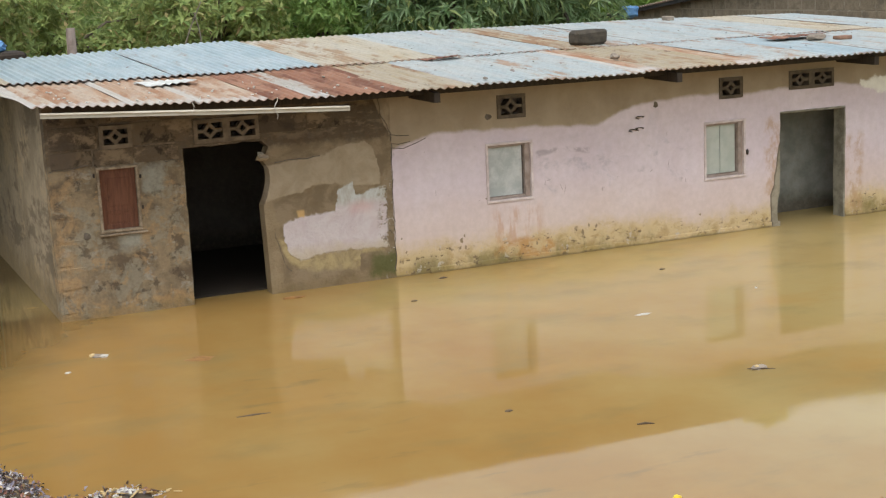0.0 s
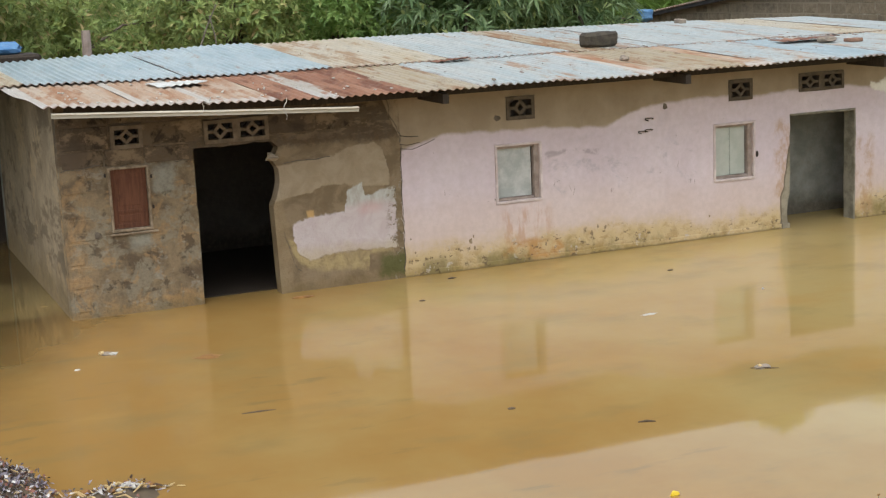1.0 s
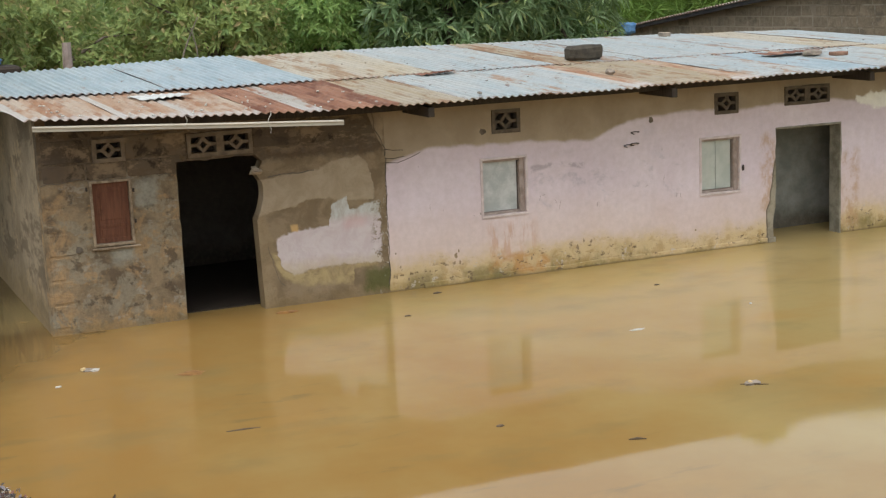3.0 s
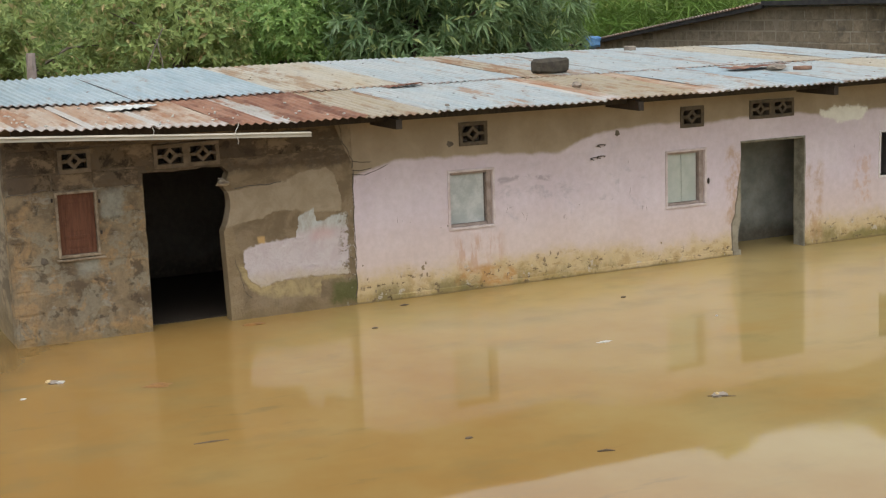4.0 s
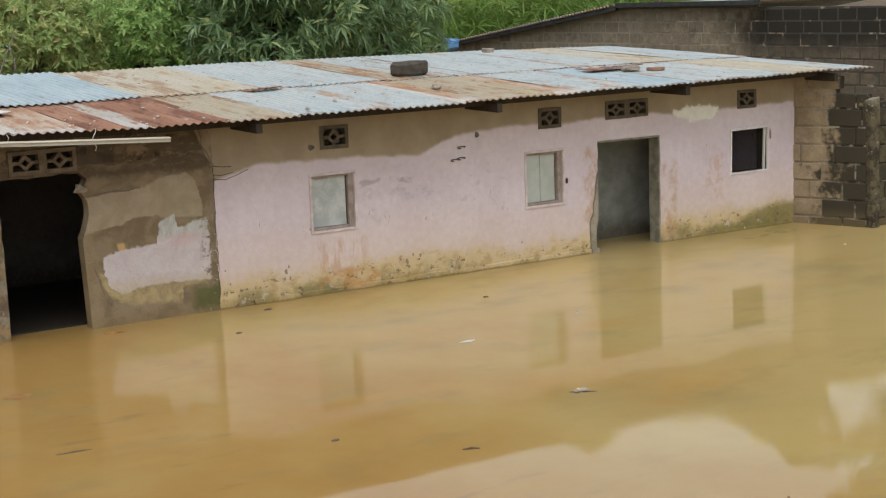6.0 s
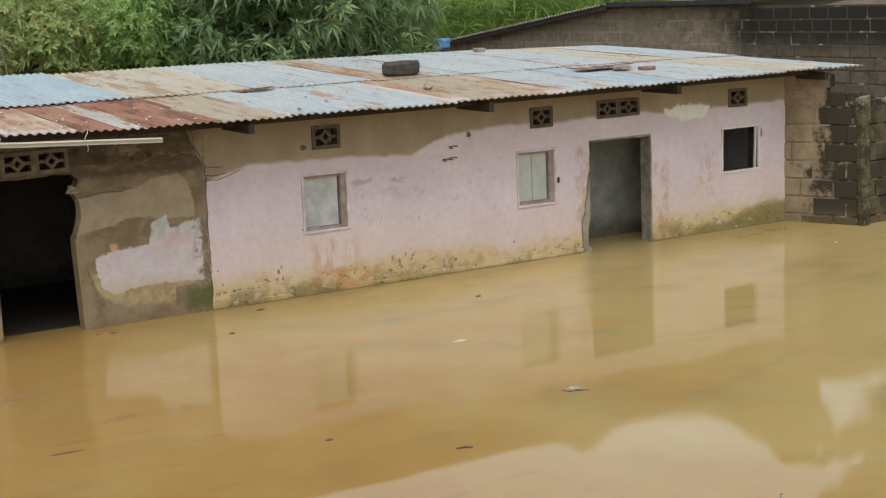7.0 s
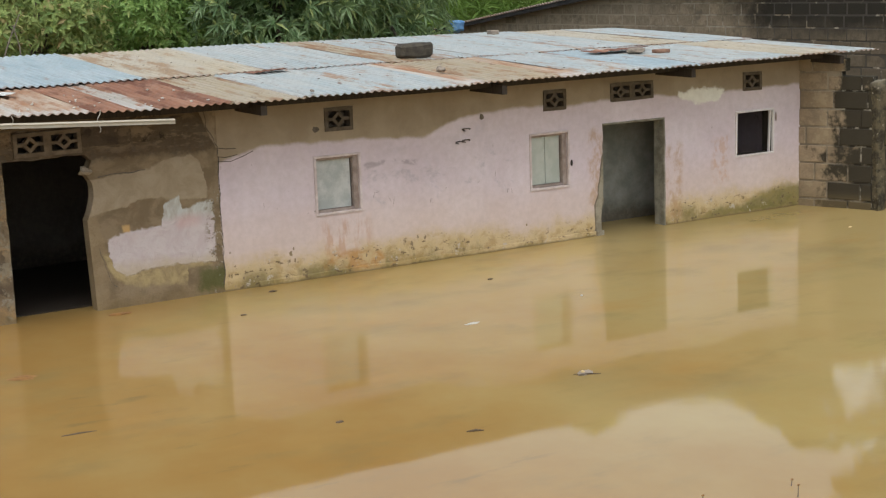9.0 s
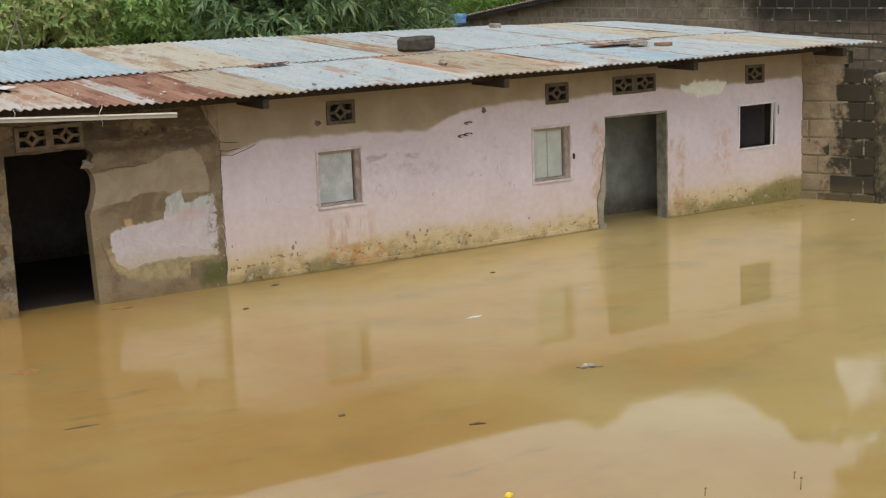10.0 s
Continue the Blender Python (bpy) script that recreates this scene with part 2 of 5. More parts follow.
def make_grey_wall():
    k = Mat("weathered_cement_render", 0.92, 0.2)
    fine, mid, blot = k.noise(20, 8, 0.72), k.noise(5.5, 7, 0.7, dist=0.5), k.noise(3.1, 7, 0.66, (1.0, 1.0, 1.25), 0.35)
    c = k.mix(k.ramp(k.noise(2.6, 7, 0.66, dist=0.5), 0.40, 0.58), (0.145, 0.107, 0.068), (0.29, 0.22, 0.135))
    c = k.mix(k.ramp(blot, 0.50, 0.56, 0, 0.8), c, (0.29, 0.255, 0.185))
    c = k.mix(k.ramp(mid, 0.54, 0.61, 0, 0.7), c, (0.385, 0.25, 0.125))
    c = k.mix(k.ramp(k.noise(3.8, 7, 0.68, (1, 1, 1.6)), 0.57, 0.64, 0, 0.6), c, (0.37, 0.345, 0.285))
    c = k.mix(k.ramp(k.noise(6.2, 7, 0.7), 0.55, 0.62, 0, 0.75), c, (0.085, 0.064, 0.043))
    corner = k.math('MULTIPLY', k.ramp(k.x, -2.72, -2.90), k.ramp(mid, 0.43, 0.55, 0, 0.6))
    c = k.mix(corner, c, (0.40, 0.26, 0.13))
    cement = k.math('ADD', k.box(-2.26, -2.08, 1.02, 1.25, 0.03, 0.07, 6), k.box(-2.50, -2.30, 0.55, 0.68, 0.04, 0.08, 6), True)
    c = k.mix(k.math('MULTIPLY', cement, 0.75), c, (0.33, 0.325, 0.27))
    foot = k.math('MULTIPLY', k.ramp(k.math('ADD', k.z, k.math('MULTIPLY', k.noise(5, 6, 0.7), 0.2)), 0.30, 0.18), k.ramp(mid, 0.42, 0.54))
    c = k.mix(k.math('MULTIPLY', foot, 0.75), c, (0.42, 0.27, 0.125))
    # dark brown band along the top of the wall, with lighter blotches
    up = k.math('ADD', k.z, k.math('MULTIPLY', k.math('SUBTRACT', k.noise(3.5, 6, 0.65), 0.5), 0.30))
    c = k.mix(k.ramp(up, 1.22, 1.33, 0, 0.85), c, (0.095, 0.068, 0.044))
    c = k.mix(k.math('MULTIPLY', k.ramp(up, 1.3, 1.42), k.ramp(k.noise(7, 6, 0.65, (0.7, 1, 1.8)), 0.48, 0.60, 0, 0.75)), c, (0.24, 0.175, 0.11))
    c = k.mix(k.ramp(fine, 0.38, 0.7, 0, 0.4), c, (0.10, 0.08, 0.06))
    # right of the doorway: brown wall with a tan coat above and pale pink paint below
    brown = k.mix(k.ramp(blot, 0.42, 0.58), (0.20, 0.148, 0.09), (0.28, 0.213, 0.135))
    right = k.math('MULTIPLY', k.ramp(k.x, -1.26, -1.22), k.ramp(up, 1.34, 1.26))
    c = k.mix(k.math('MULTIPLY', right, 0.92), c, brown)
    tan = k.band([(-1.20, 1.13), (-1.11, 1.15), (-0.83, 1.17), (-0.62, 1.19), (-0.50, 1.25), (-0.26, 1.28), (-0.17, 1.20), (-0.12, 0.98)],
                 [(-1.20, 0.82), (-1.08, 0.85), (-0.88, 0.87), (-0.76, 0.93), (-0.55, 0.93), (-0.50, 0.90), (-0.34, 0.89), (-0.12, 0.87)], 0.025, 8)
    c = k.mix(k.math('MULTIPLY', tan, 0.92), c, k.mix(k.ramp(mid, 0.35, 0.65), (0.345, 0.275, 0.185), (0.425, 0.345, 0.245)))
    jamb = k.band([(-1.25, 0.83), (-1.15, 0.80), (-1.08, 0.6)], [(-1.25, 0.0), (-1.08, 0.0)], 0.03, 6, 0.03)
    c = k.mix(k.math('MULTIPLY', jamb, 0.4), c, (0.33, 0.25, 0.145))
    low_tan = k.band([(-1.10, 0.50), (-1.02, 0.45), (-0.60, 0.40), (-0.12, 0.30)], [(-1.10, 0.42), (-1.01, 0.26), (-0.87, 0.17), (-0.60, 0.15), (-0.36, 0.14), (-0.34, 0.27), (-0.12, 0.28)], 0.03, 7, 0.03)
    c = k.mix(k.math('MULTIPLY', low_tan, k.ramp(mid, 0.38, 0.56, 0.35, 0.9)), c, (0.46, 0.36, 0.185))
    paint = k.band([(-1.06, 0.60), (-0.98, 0.64), (-0.84, 0.66), (-0.56, 0.675), (-0.525, 0.86), (-0.45, 0.90), (-0.385, 0.92), (-0.36, 0.80), (-0.30, 0.80), (-0.22, 0.84), (-0.07, 0.85)],
                   [(-1.06, 0.50), (-1.01, 0.33), (-0.92, 0.27), (-0.68, 0.31), (-0.37, 0.31), (-0.07, 0.29)], 0.030, 10, 0.012)
    white = k.mix(k.ramp(k.noise(9, 6, 0.7, (1.6, 1, 0.6)), 0.4, 0.6), (0.56, 0.575, 0.55), (0.46, 0.44, 0.39))
    pinkish = k.mix(k.ramp(mid, 0.4, 0.6), (0.58, 0.495, 0.50), (0.63, 0.565, 0.56))
    tone = k.mix(k.ramp(k.math('ADD', k.z, k.math('MULTIPLY', k.noise(5, 5), 0.12)), 0.73, 0.84), pinkish, white)
    tone = k.mix(k.ramp(k.math('ADD', k.z, k.math('MULTIPLY', k.noise(4, 6), 0.2)), 0.52, 0.40, 0, 0.7), tone, (0.52, 0.43, 0.29))
    rose = k.box(-0.42, -0.22, 0.64, 0.74, 0.05, 0.05, 8)
    tone = k.mix(k.math('MULTIPLY', rose, 0.45), tone, (0.62, 0.36, 0.35))
    worn = k.math('MULTIPLY', k.ramp(k.noise(17, 6, 0.72), 0.52, 0.57), k.ramp(k.x, -0.20, -0.08))
    c = k.mix(k.math('MULTIPLY', paint, k.math('SUBTRACT', 0.96, worn, True)), c, tone)
    crumb = k.box(-0.92, -0.85, 0.655, 0.72, 0.012, 0.03, 9)
    c = k.mix(crumb, c, (0.55, 0.36, 0.16))
    # the bare coat of the pink front runs on past the crack at the top
    coat = k.band([(-0.16, 1.75), (-0.08, 1.75), (0.05, 1.75)], [(-0.16, 1.66), (-0.08, 1.47), (-0.02, 1.33), (0.05, 1.24)], 0.02, 6, 0.015)
    c = k.mix(coat, c, k.mix(k.ramp(mid, 0.35, 0.65), (0.26, 0.20, 0.135), (0.36, 0.285, 0.195)))
    peel = k.math('MULTIPLY', k.ramp(k.noise(26, 5, 0.7), 0.56, 0.60), k.ramp(k.x, -0.16, -0.06))
    c = k.mix(k.math('MULTIPLY', peel, k.ramp(k.z, 1.0, 0.8, 0, 0.9)), c, k.mix(k.ramp(fine, 0.45, 0.55), (0.10, 0.078, 0.055), (0.50, 0.47, 0.42)))
    low = k.math('ADD', k.z, k.math('MULTIPLY', k.math('SUBTRACT', k.noise(4, 6, 0.7), 0.5), 0.3))
    c = k.mix(k.ramp(low, 0.15, 0.0, 0, 0.5), c, (0.22, 0.155, 0.07))
    moss = k.box(-0.24, 0.05, 0.03, 0.24, 0.05, 0.10, 8)
    c = k.mix(k.math('MULTIPLY', moss, 0.8), c, (0.095, 0.105, 0.03))
    k.colour(c)
    return k.bump(k.math('ADD', fine, k.math('ADD', k.math('MULTIPLY', mid, 1.6), k.math('MULTIPLY', k.math('ADD', tan, paint), 0.3))), 0.9, 0.018)


def make_plaster(name, a, b, stain=(0.3, 0.22, 0.13), lowline=0.3):
    k = Mat(name, 0.9, 0.2)
    c = k.mix(k.ramp(k.noise(3, 6, 0.65), 0.35, 0.65), a, b)
    low = k.math('ADD', k.z, k.math('MULTIPLY', k.math('SUBTRACT', k.noise(4, 6, 0.7), 0.5), 0.3))
    c = k.mix(k.ramp(low, lowline + 0.14, lowline - 0.1, 0, 0.85), c, stain)
    c = k.mix(k.ramp(k.noise(22, 7, 0.7), 0.4, 0.75, 0, 0.35), c, (0.24, 0.2, 0.16))
    k.colour(c)
    return k.bump(k.noise(20, 8, 0.7), 0.5, 0.008)


def make_block(name, a, b, dark, amount):
    """Cement block: each piece its own shade, with black mould over part of the wall."""
    k = Mat(name, 0.93, 0.2)
    c = k.mix(k.random(), a, b)
    c = k.mix(k.ramp(k.noise(5.0, 7, 0.7, dist=0.5), 0.46, 0.62, 0, 0.5), c, tuple(0.62 * v for v in b))
    c = k.mix(k.ramp(k.noise(9, 8, 0.75), 0.38, 0.66, 0, 0.55), c, (0.14, 0.112, 0.08))
    if name == "mould_stained_block":
        w = k.math('ADD', k.x, k.math('MULTIPLY', k.math('SUBTRACT', k.noise(3.5, 6, 0.65), 0.5), 0.5))
        w = k.math('ADD', w, k.math('MULTIPLY', k.math('SUBTRACT', k.random(), 0.5), 0.13))
        w = k.math('ADD', w, k.ramp(k.z, 0.5, 1.1, 0.06, -0.02))
        c = k.mix(k.ramp(k.noise(4.5, 6, 0.7), 0.5, 0.62, 0, 0.6), c, (0.40, 0.32, 0.205))
        c = k.mix(k.ramp(w, 7.20, 7.27, 0, 0.97), c, dark)
        c = k.mix(k.math('MULTIPLY', k.ramp(k.x, 7.45, 7.6), k.ramp(k.noise(4, 6, 0.7), 0.45, 0.62, 0, 0.7)), c, (0.12, 0.105, 0.055))
        c = k.mix(k.ramp(k.z, 0.22, 0.05, 0, 0.5), c, (0.16, 0.12, 0.06))
    elif name == "grey_cement_block":
        c = k.mix(k.ramp(k.noise(3.2, 7, 0.72), 0.5, 0.66, 0, 0.6), c, (0.10, 0.088, 0.07))
        w = k.math('ADD', k.y, k.math('MULTIPLY', k.math('SUBTRACT', k.noise(1.4, 6, 0.65), 0.5), 3.0))
        high = k.math('ADD', k.z, k.math('MULTIPLY', k.math('SUBTRACT', k.noise(2.0, 6, 0.65), 0.5), 0.6))
        c = k.mix(k.math('MULTIPLY', k.ramp(w, 7.8, 6.0), k.ramp(high, 1.45, 1.9, 0.6, 0.98)), c, dark)
    else:
        c = k.mix(k.ramp(k.noise(4.2, 7, 0.7, (0.8, 1, 1.5)), 0.50, 0.60, 0, 0.75), c, (0.27, 0.195, 0.12))
        c = k.mix(k.ramp(k.noise(5.0, 7, 0.7, dist=0.4), 0.52, 0.62, 0, 0.85), c, (0.035, 0.026, 0.018))
        c = k.mix(k.math('MULTIPLY', k.ramp(k.noise(0.9, 6, 0.6), *amount), 0.6), c, dark)
    k.colour(c)
    return k.bump(k.noise(45, 6, 0.7), 0.8, 0.008)


def make_sheet(name, base, second, rust, cover, spot=0.62, metal=0.4, rough=0.45):
    """Corrugated sheet: weathered zinc with rust running along the ribs."""
    k = Mat(name, rough, 0.4, metal)
    shift = k.math('MULTIPLY', k.random(), 0.12)
    streak = k.noise(2.4, 6, 0.65, (2.6, 0.55, 1.0))
    c = k.mix(k.ramp(k.noise(1.6, 4, 0.6, (3.0, 0.5, 1)), 0.35, 0.65), base, second)
    c = k.mix(k.ramp(k.math('ADD', streak, shift), cover, cover + 0.13), c, rust)
    c = k.mix(k.ramp(k.noise(9, 5, 0.7, (1, 0.5, 1)), spot, spot + 0.06, 0, 0.8), c, (0.17, 0.075, 0.035))
    c = k.mix(k.ramp(k.noise(16, 6, 0.7), 0.35, 0.8, 0, 0.35), c, (0.25, 0.21, 0.18))
    c = k.mix(k.ramp(k.noise(5, 6, 0.7, (5.0, 0.4, 1)), 0.54, 0.68, 0, 0.45), c, tuple(0.5 * v for v in second))
    local = k.n.new("ShaderNodeTexCoord").outputs["Generated"]
    part_of = k.n.new("ShaderNodeSeparateXYZ")
    k.l.new(local, part_of.inputs[0])
    ragged = k.math('MULTIPLY', k.math('SUBTRACT', k.noise(5, 6, 0.7, (1, 0.6, 1)), 0.5), 0.14)
    rim = k.math('MINIMUM', k.math('ADD', part_of.outputs[0], ragged), k.math('MULTIPLY', k.math('ADD', part_of.outputs[1], ragged), 1.6))
    if name.startswith("orange"):
        c = k.mix(k.ramp(k.math('ADD', part_of.outputs[0], ragged), 0.22, 0.16, 0, 0.85), c, (0.44, 0.43, 0.40))
    if rust[0] > 0.28 and metal < 0.3:
        c = k.mix(k.ramp(k.math('ADD', part_of.outputs[1], k.math('MULTIPLY', ragged, 1.5)), 0.16, 0.06, 0, 0.75), c, (0.45, 0.44, 0.42))
    c = k.mix(k.ramp(rim, 0.05, 0.0, 0, 0.7), c, (0.24, 0.125, 0.07))
    k.colour(c)
    k.put(k.b.inputs["Roughness"], k.ramp(streak, 0.4, 0.7, rough - 0.08, rough + 0.25))
    return k.bump(k.noise(30, 5, 0.6), 0.2, 0.004)


def make_wood(name, a, b, rough=0.75, grain=(9, 9, 0.7)):
    k = Mat(name, rough, 0.3)
    g = k.noise(6, 6, 0.65, grain)
    c = k.mix(k.ramp(g, 0.3, 0.7), a, b)
    c = k.mix(k.ramp(k.noise(10, 5, 0.7), 0.55, 0.75, 0, 0.5), c, tuple(0.5 * v for v in a))
    k.colour(c)
    return k.bump(g, 0.4, 0.004)


def make_plain(name, a, b, rough=0.8, scale=8.0, spec=0.3):
    k = Mat(name, rough, spec)
    k.colour(k.mix(k.ramp(k.noise(scale, 6, 0.65), 0.35, 0.65), a, b))
    return k.bump(k.noise(scale * 4, 5, 0.6), 0.4, 0.005)


def make_leaf(name, a, b, c, gloss=0.45):
    k = Mat(name, gloss, 0.4)
    r = k.island()
    col = k.mix(k.ramp(r, 0.0, 0.6), a, b)
    col = k.mix(k.ramp(r, 0.86, 1.0), col, c)
    k.colour(col)
    tr = k.n.new("ShaderNodeBsdfTranslucent")
    k.put(tr.inputs["Color"], k.mix(0.5, col, c))
    mx = k.n.new("ShaderNodeMixShader")
    mx.inputs[0].default_value = 0.45
    k.l.new(k.b.outputs[0], mx.inputs[1])
    k.l.new(tr.outputs[0], mx.inputs[2])
    k.l.new(mx.outputs[0], k.n["Material Output"].inputs["Surface"])
    return k.m


def make_water():
    k = Mat("muddy_flood_water", 0.03, 0.80)
    k.b.inputs["IOR"].default_value = 1.333
    drift = k.math('ADD', k.math('MULTIPLY', k.x, 0.07), k.math('MULTIPLY', k.noise(0.5, 5, 0.6, (1, 0.8, 1)), 1.2))
    # silt colour shifts along x; right end also lightened for the reflected sky
    c = k.mix(k.ramp(drift, 0.25, 0.95), (0.315, 0.182, 0.054), (0.385, 0.285, 0.115))
    # shade painted into browner water beyond the bank and beside the house
    shaded = k.math('ADD', k.math('SUBTRACT', k.math('MULTIPLY', k.y, 0.6), k.x), k.math('MULTIPLY', k.math('SUBTRACT', k.noise(0.9, 6, 0.65), 0.5), 1.6))
    c = k.mix(k.ramp(shaded, 2.0, 4.0, 0, 0.95), c, (0.062, 0.044, 0.018))
    c = k.mix(k.ramp(k.noise(1.5, 6, 0.62, (0.7, 1.2, 1)), 0.50, 0.72, 0, 0.40), c, (0.235, 0.175, 0.075))
    c = k.mix(k.ramp(k.noise(0.8, 5, 0.65, (0.6, 1.2, 1)), 0.52, 0.70, 0, 0.5), c, (0.375, 0.228, 0.072))
    c = k.mix(k.ramp(k.noise(0.33, 6, 0.62, (0.8, 1.3, 1)), 0.50, 0.66, 0, 0.45), c, (0.27, 0.215, 0.095))
    # thin drifts of scum
    c = k.mix(k.math('MULTIPLY', k.ramp(k.noise(3.2, 5, 0.6, (0.45, 1.6, 1)), 0.58, 0.70), k.math('MULTIPLY', k.ramp(k.noise(0.6, 3), 0.44, 0.58, 0, 0.5), k.ramp(k.x, 0.6, -1.4))), c, (0.18, 0.14, 0.066))
    k.colour(c)
    gust = k.ramp(k.noise(0.45, 3), 0.46, 0.62, 0.15, 1.0)
    h = k.math('ADD', k.math('MULTIPLY', k.noise(1.5, 3, 0.5), 0.6), k.math('MULTIPLY', k.math('MULTIPLY', k.noise(9, 3, 0.55, (0.6, 2.2, 1)), 0.40), gust))
    return k.bump(h, 0.06, 0.02)


def make_side():
    k = Mat("streaked_side_render", 0.92, 0.2)
    c = k.mix(k.ramp(k.noise(1.6, 6, 0.65), 0.35, 0.65), (0.24, 0.19, 0.125), (0.37, 0.295, 0.20))
    c = k.mix(k.ramp(k.noise(2.4, 7, 0.68, (1, 0.5, 1.2), 0.4), 0.50, 0.60, 0, 0.75), c, (0.125, 0.095, 0.062))
    c = k.mix(k.ramp(k.noise(3.4, 7, 0.68, (1, 0.6, 1)), 0.54, 0.62, 0, 0.7), c, (0.42, 0.315, 0.19))
    low = k.math('ADD', k.z, k.math('MULTIPLY', k.math('SUBTRACT', k.noise(4, 6, 0.7), 0.5), 0.4))
    c = k.mix(k.ramp(low, 0.45, 0.05, 0, 0.8), c, (0.24, 0.175, 0.09))
    c = k.mix(k.ramp(k.noise(16, 7, 0.7), 0.4, 0.7, 0, 0.4), c, (0.14, 0.115, 0.085))
    k.colour(c)
    return k.bump(k.noise(9, 8, 0.7), 0.8, 0.015)


PINK, GREY = make_pink_wall(), make_grey_wall()
PATCH_TAN = make_plaster("patch_of_tan_render", (0.34, 0.28, 0.205), (0.40, 0.335, 0.255))
SIDE = make_side()
SILL = make_plaster("worn_sill_cement", (0.16, 0.138, 0.105), (0.22, 0.19, 0.145))
INSIDE = make_plaster("indoor_render", (0.20, 0.205, 0.18), (0.31, 0.31, 0.275), (0.085, 0.07, 0.045), 0.14)
# the left room's shade is put into its wall colour
DARKROOM = make_plaster("shade_dark_indoor_render", (0.11, 0.095, 0.08), (0.15, 0.13, 0.11), (0.05, 0.04, 0.03), 0.15)
BLOCK_WET = make_block("mould_stained_block", (0.27, 0.205, 0.13), (0.39, 0.30, 0.20), (0.036, 0.031, 0.021), (0.45, 0.55))
BLOCK_FAR = make_block("grey_cement_block", (0.235, 0.193, 0.140), (0.315, 0.258, 0.185), (0.022, 0.02, 0.016), (0.52, 0.62))
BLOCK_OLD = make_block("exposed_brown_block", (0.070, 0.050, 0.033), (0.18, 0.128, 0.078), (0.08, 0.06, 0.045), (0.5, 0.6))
def make_far_mortar(name, far):
    """Pale joints that come and go, blackened where the wall is mouldy."""
    k = Mat(name, 0.95, 0.2)
    c = k.mix(k.ramp(k.noise(2.2, 6, 0.65), 0.46, 0.62), (0.20, 0.165, 0.12), (0.34, 0.305, 0.245) if far else (0.33, 0.275, 0.20))
    if far:
        c = k.mix(k.ramp(k.y, 8.8, 10.2), c, (0.29, 0.245, 0.185))
        w = k.math('ADD', k.y, k.math('MULTIPLY', k.math('SUBTRACT', k.noise(1.4, 6, 0.65), 0.5), 5.0))
        c = k.mix(k.math('MULTIPLY', k.ramp(w, 8.3, 6.2, 0, 0.95), k.ramp(k.noise(3.4, 4), 0.66, 0.56)), c, (0.05, 0.045, 0.04))
    else:
        w = k.math('ADD', k.x, k.math('MULTIPLY', k.math('SUBTRACT', k.noise(3.5, 6, 0.65), 0.5), 0.5))
        c = k.mix(k.ramp(w, 7.20, 7.32), c, k.mix(k.ramp(k.noise(5, 5), 0.60, 0.50), (0.31, 0.28, 0.225), (0.035, 0.03, 0.022)))
    k.colour(c)
    return k.bump(k.noise(30, 5, 0.6), 0.5, 0.006)


def make_pillar():
    k = Mat("black_stained_cement", 0.95, 0.2)
    c = k.mix(k.ramp(k.noise(7, 7, 0.7), 0.40, 0.60), (0.035, 0.03, 0.02), (0.115, 0.095, 0.058))
    c = k.mix(k.ramp(k.noise(24, 5, 0.7), 0.62, 0.67, 0, 0.7), c, (0.42, 0.38, 0.31))
    c = k.mix(k.ramp(k.math('ADD', k.z, k.math('MULTIPLY', k.noise(8, 5), 0.3)), 1.46, 1.60, 0, 0.6), c, (0.30, 0.27, 0.21))
    k.colour(c)
    return k.bump(k.noise(18, 7, 0.7), 0.9, 0.02)


MORTAR, MORTAR_FAR = make_far_mortar("patchy_mortar", False), make_far_mortar("patchy_far_mortar", True)
MORTAR_DARK = make_plain("dark_mortar", (0.10, 0.085, 0.065), (0.16, 0.13, 0.10), 0.95, 6)
VENT = make_plain("cast_cement_vent", (0.135, 0.105, 0.075), (0.085, 0.066, 0.047), 0.92, 12)
VENT_PALE = make_plain("pale_cast_cement_vent", (0.20, 0.152, 0.102), (0.12, 0.09, 0.062), 0.92, 9)
FRAME = make_plain("pinkish_painted_frame", (0.52, 0.435, 0.42), (0.66, 0.575, 0.56), 0.8, 7)
FRAME_TAN = make_plain("worn_tan_frame", (0.18, 0.135, 0.09), (0.36, 0.285, 0.20), 0.9, 12)
CASING = make_plain("brown_grey_casing", (0.25, 0.195, 0.165), (0.37, 0.30, 0.265), 0.85, 9)
FRAME_GREY = make_plain("grey_painted_frame", (0.17, 0.155, 0.115), (0.29, 0.27, 0.215), 0.85, 8)
FRAME_WHITE = make_wood("white_painted_frame", (0.62, 0.58, 0.56), (0.72, 0.68, 0.66))
SHUTTER = make_plain("whitish_board", (0.38, 0.40, 0.385), (0.54, 0.55, 0.53), 0.6, 7)
SHUTTER_GREEN = make_plain("pale_green_board", (0.40, 0.43, 0.38), (0.48, 0.50, 0.45), 0.65, 5)
BROWN = make_wood("red_brown_varnished_wood", (0.112, 0.043, 0.023), (0.165, 0.070, 0.038), 0.75)
FASCIA = make_wood("cream_painted_board", (0.40, 0.365, 0.29), (0.52, 0.48, 0.40), 0.75, (0.6, 9, 9))
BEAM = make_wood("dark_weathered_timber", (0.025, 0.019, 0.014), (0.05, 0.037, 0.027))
BLUE_ZINC = make_sheet("blue_grey_zinc_sheet", (0.35, 0.45, 0.49), (0.44, 0.52, 0.54), (0.36, 0.30, 0.27), 0.66, 0.66)
PALE_ZINC = make_sheet("pale_zinc_sheet", (0.42, 0.485, 0.49), (0.51, 0.53, 0.505), (0.40, 0.29, 0.21), 0.60, 0.62)
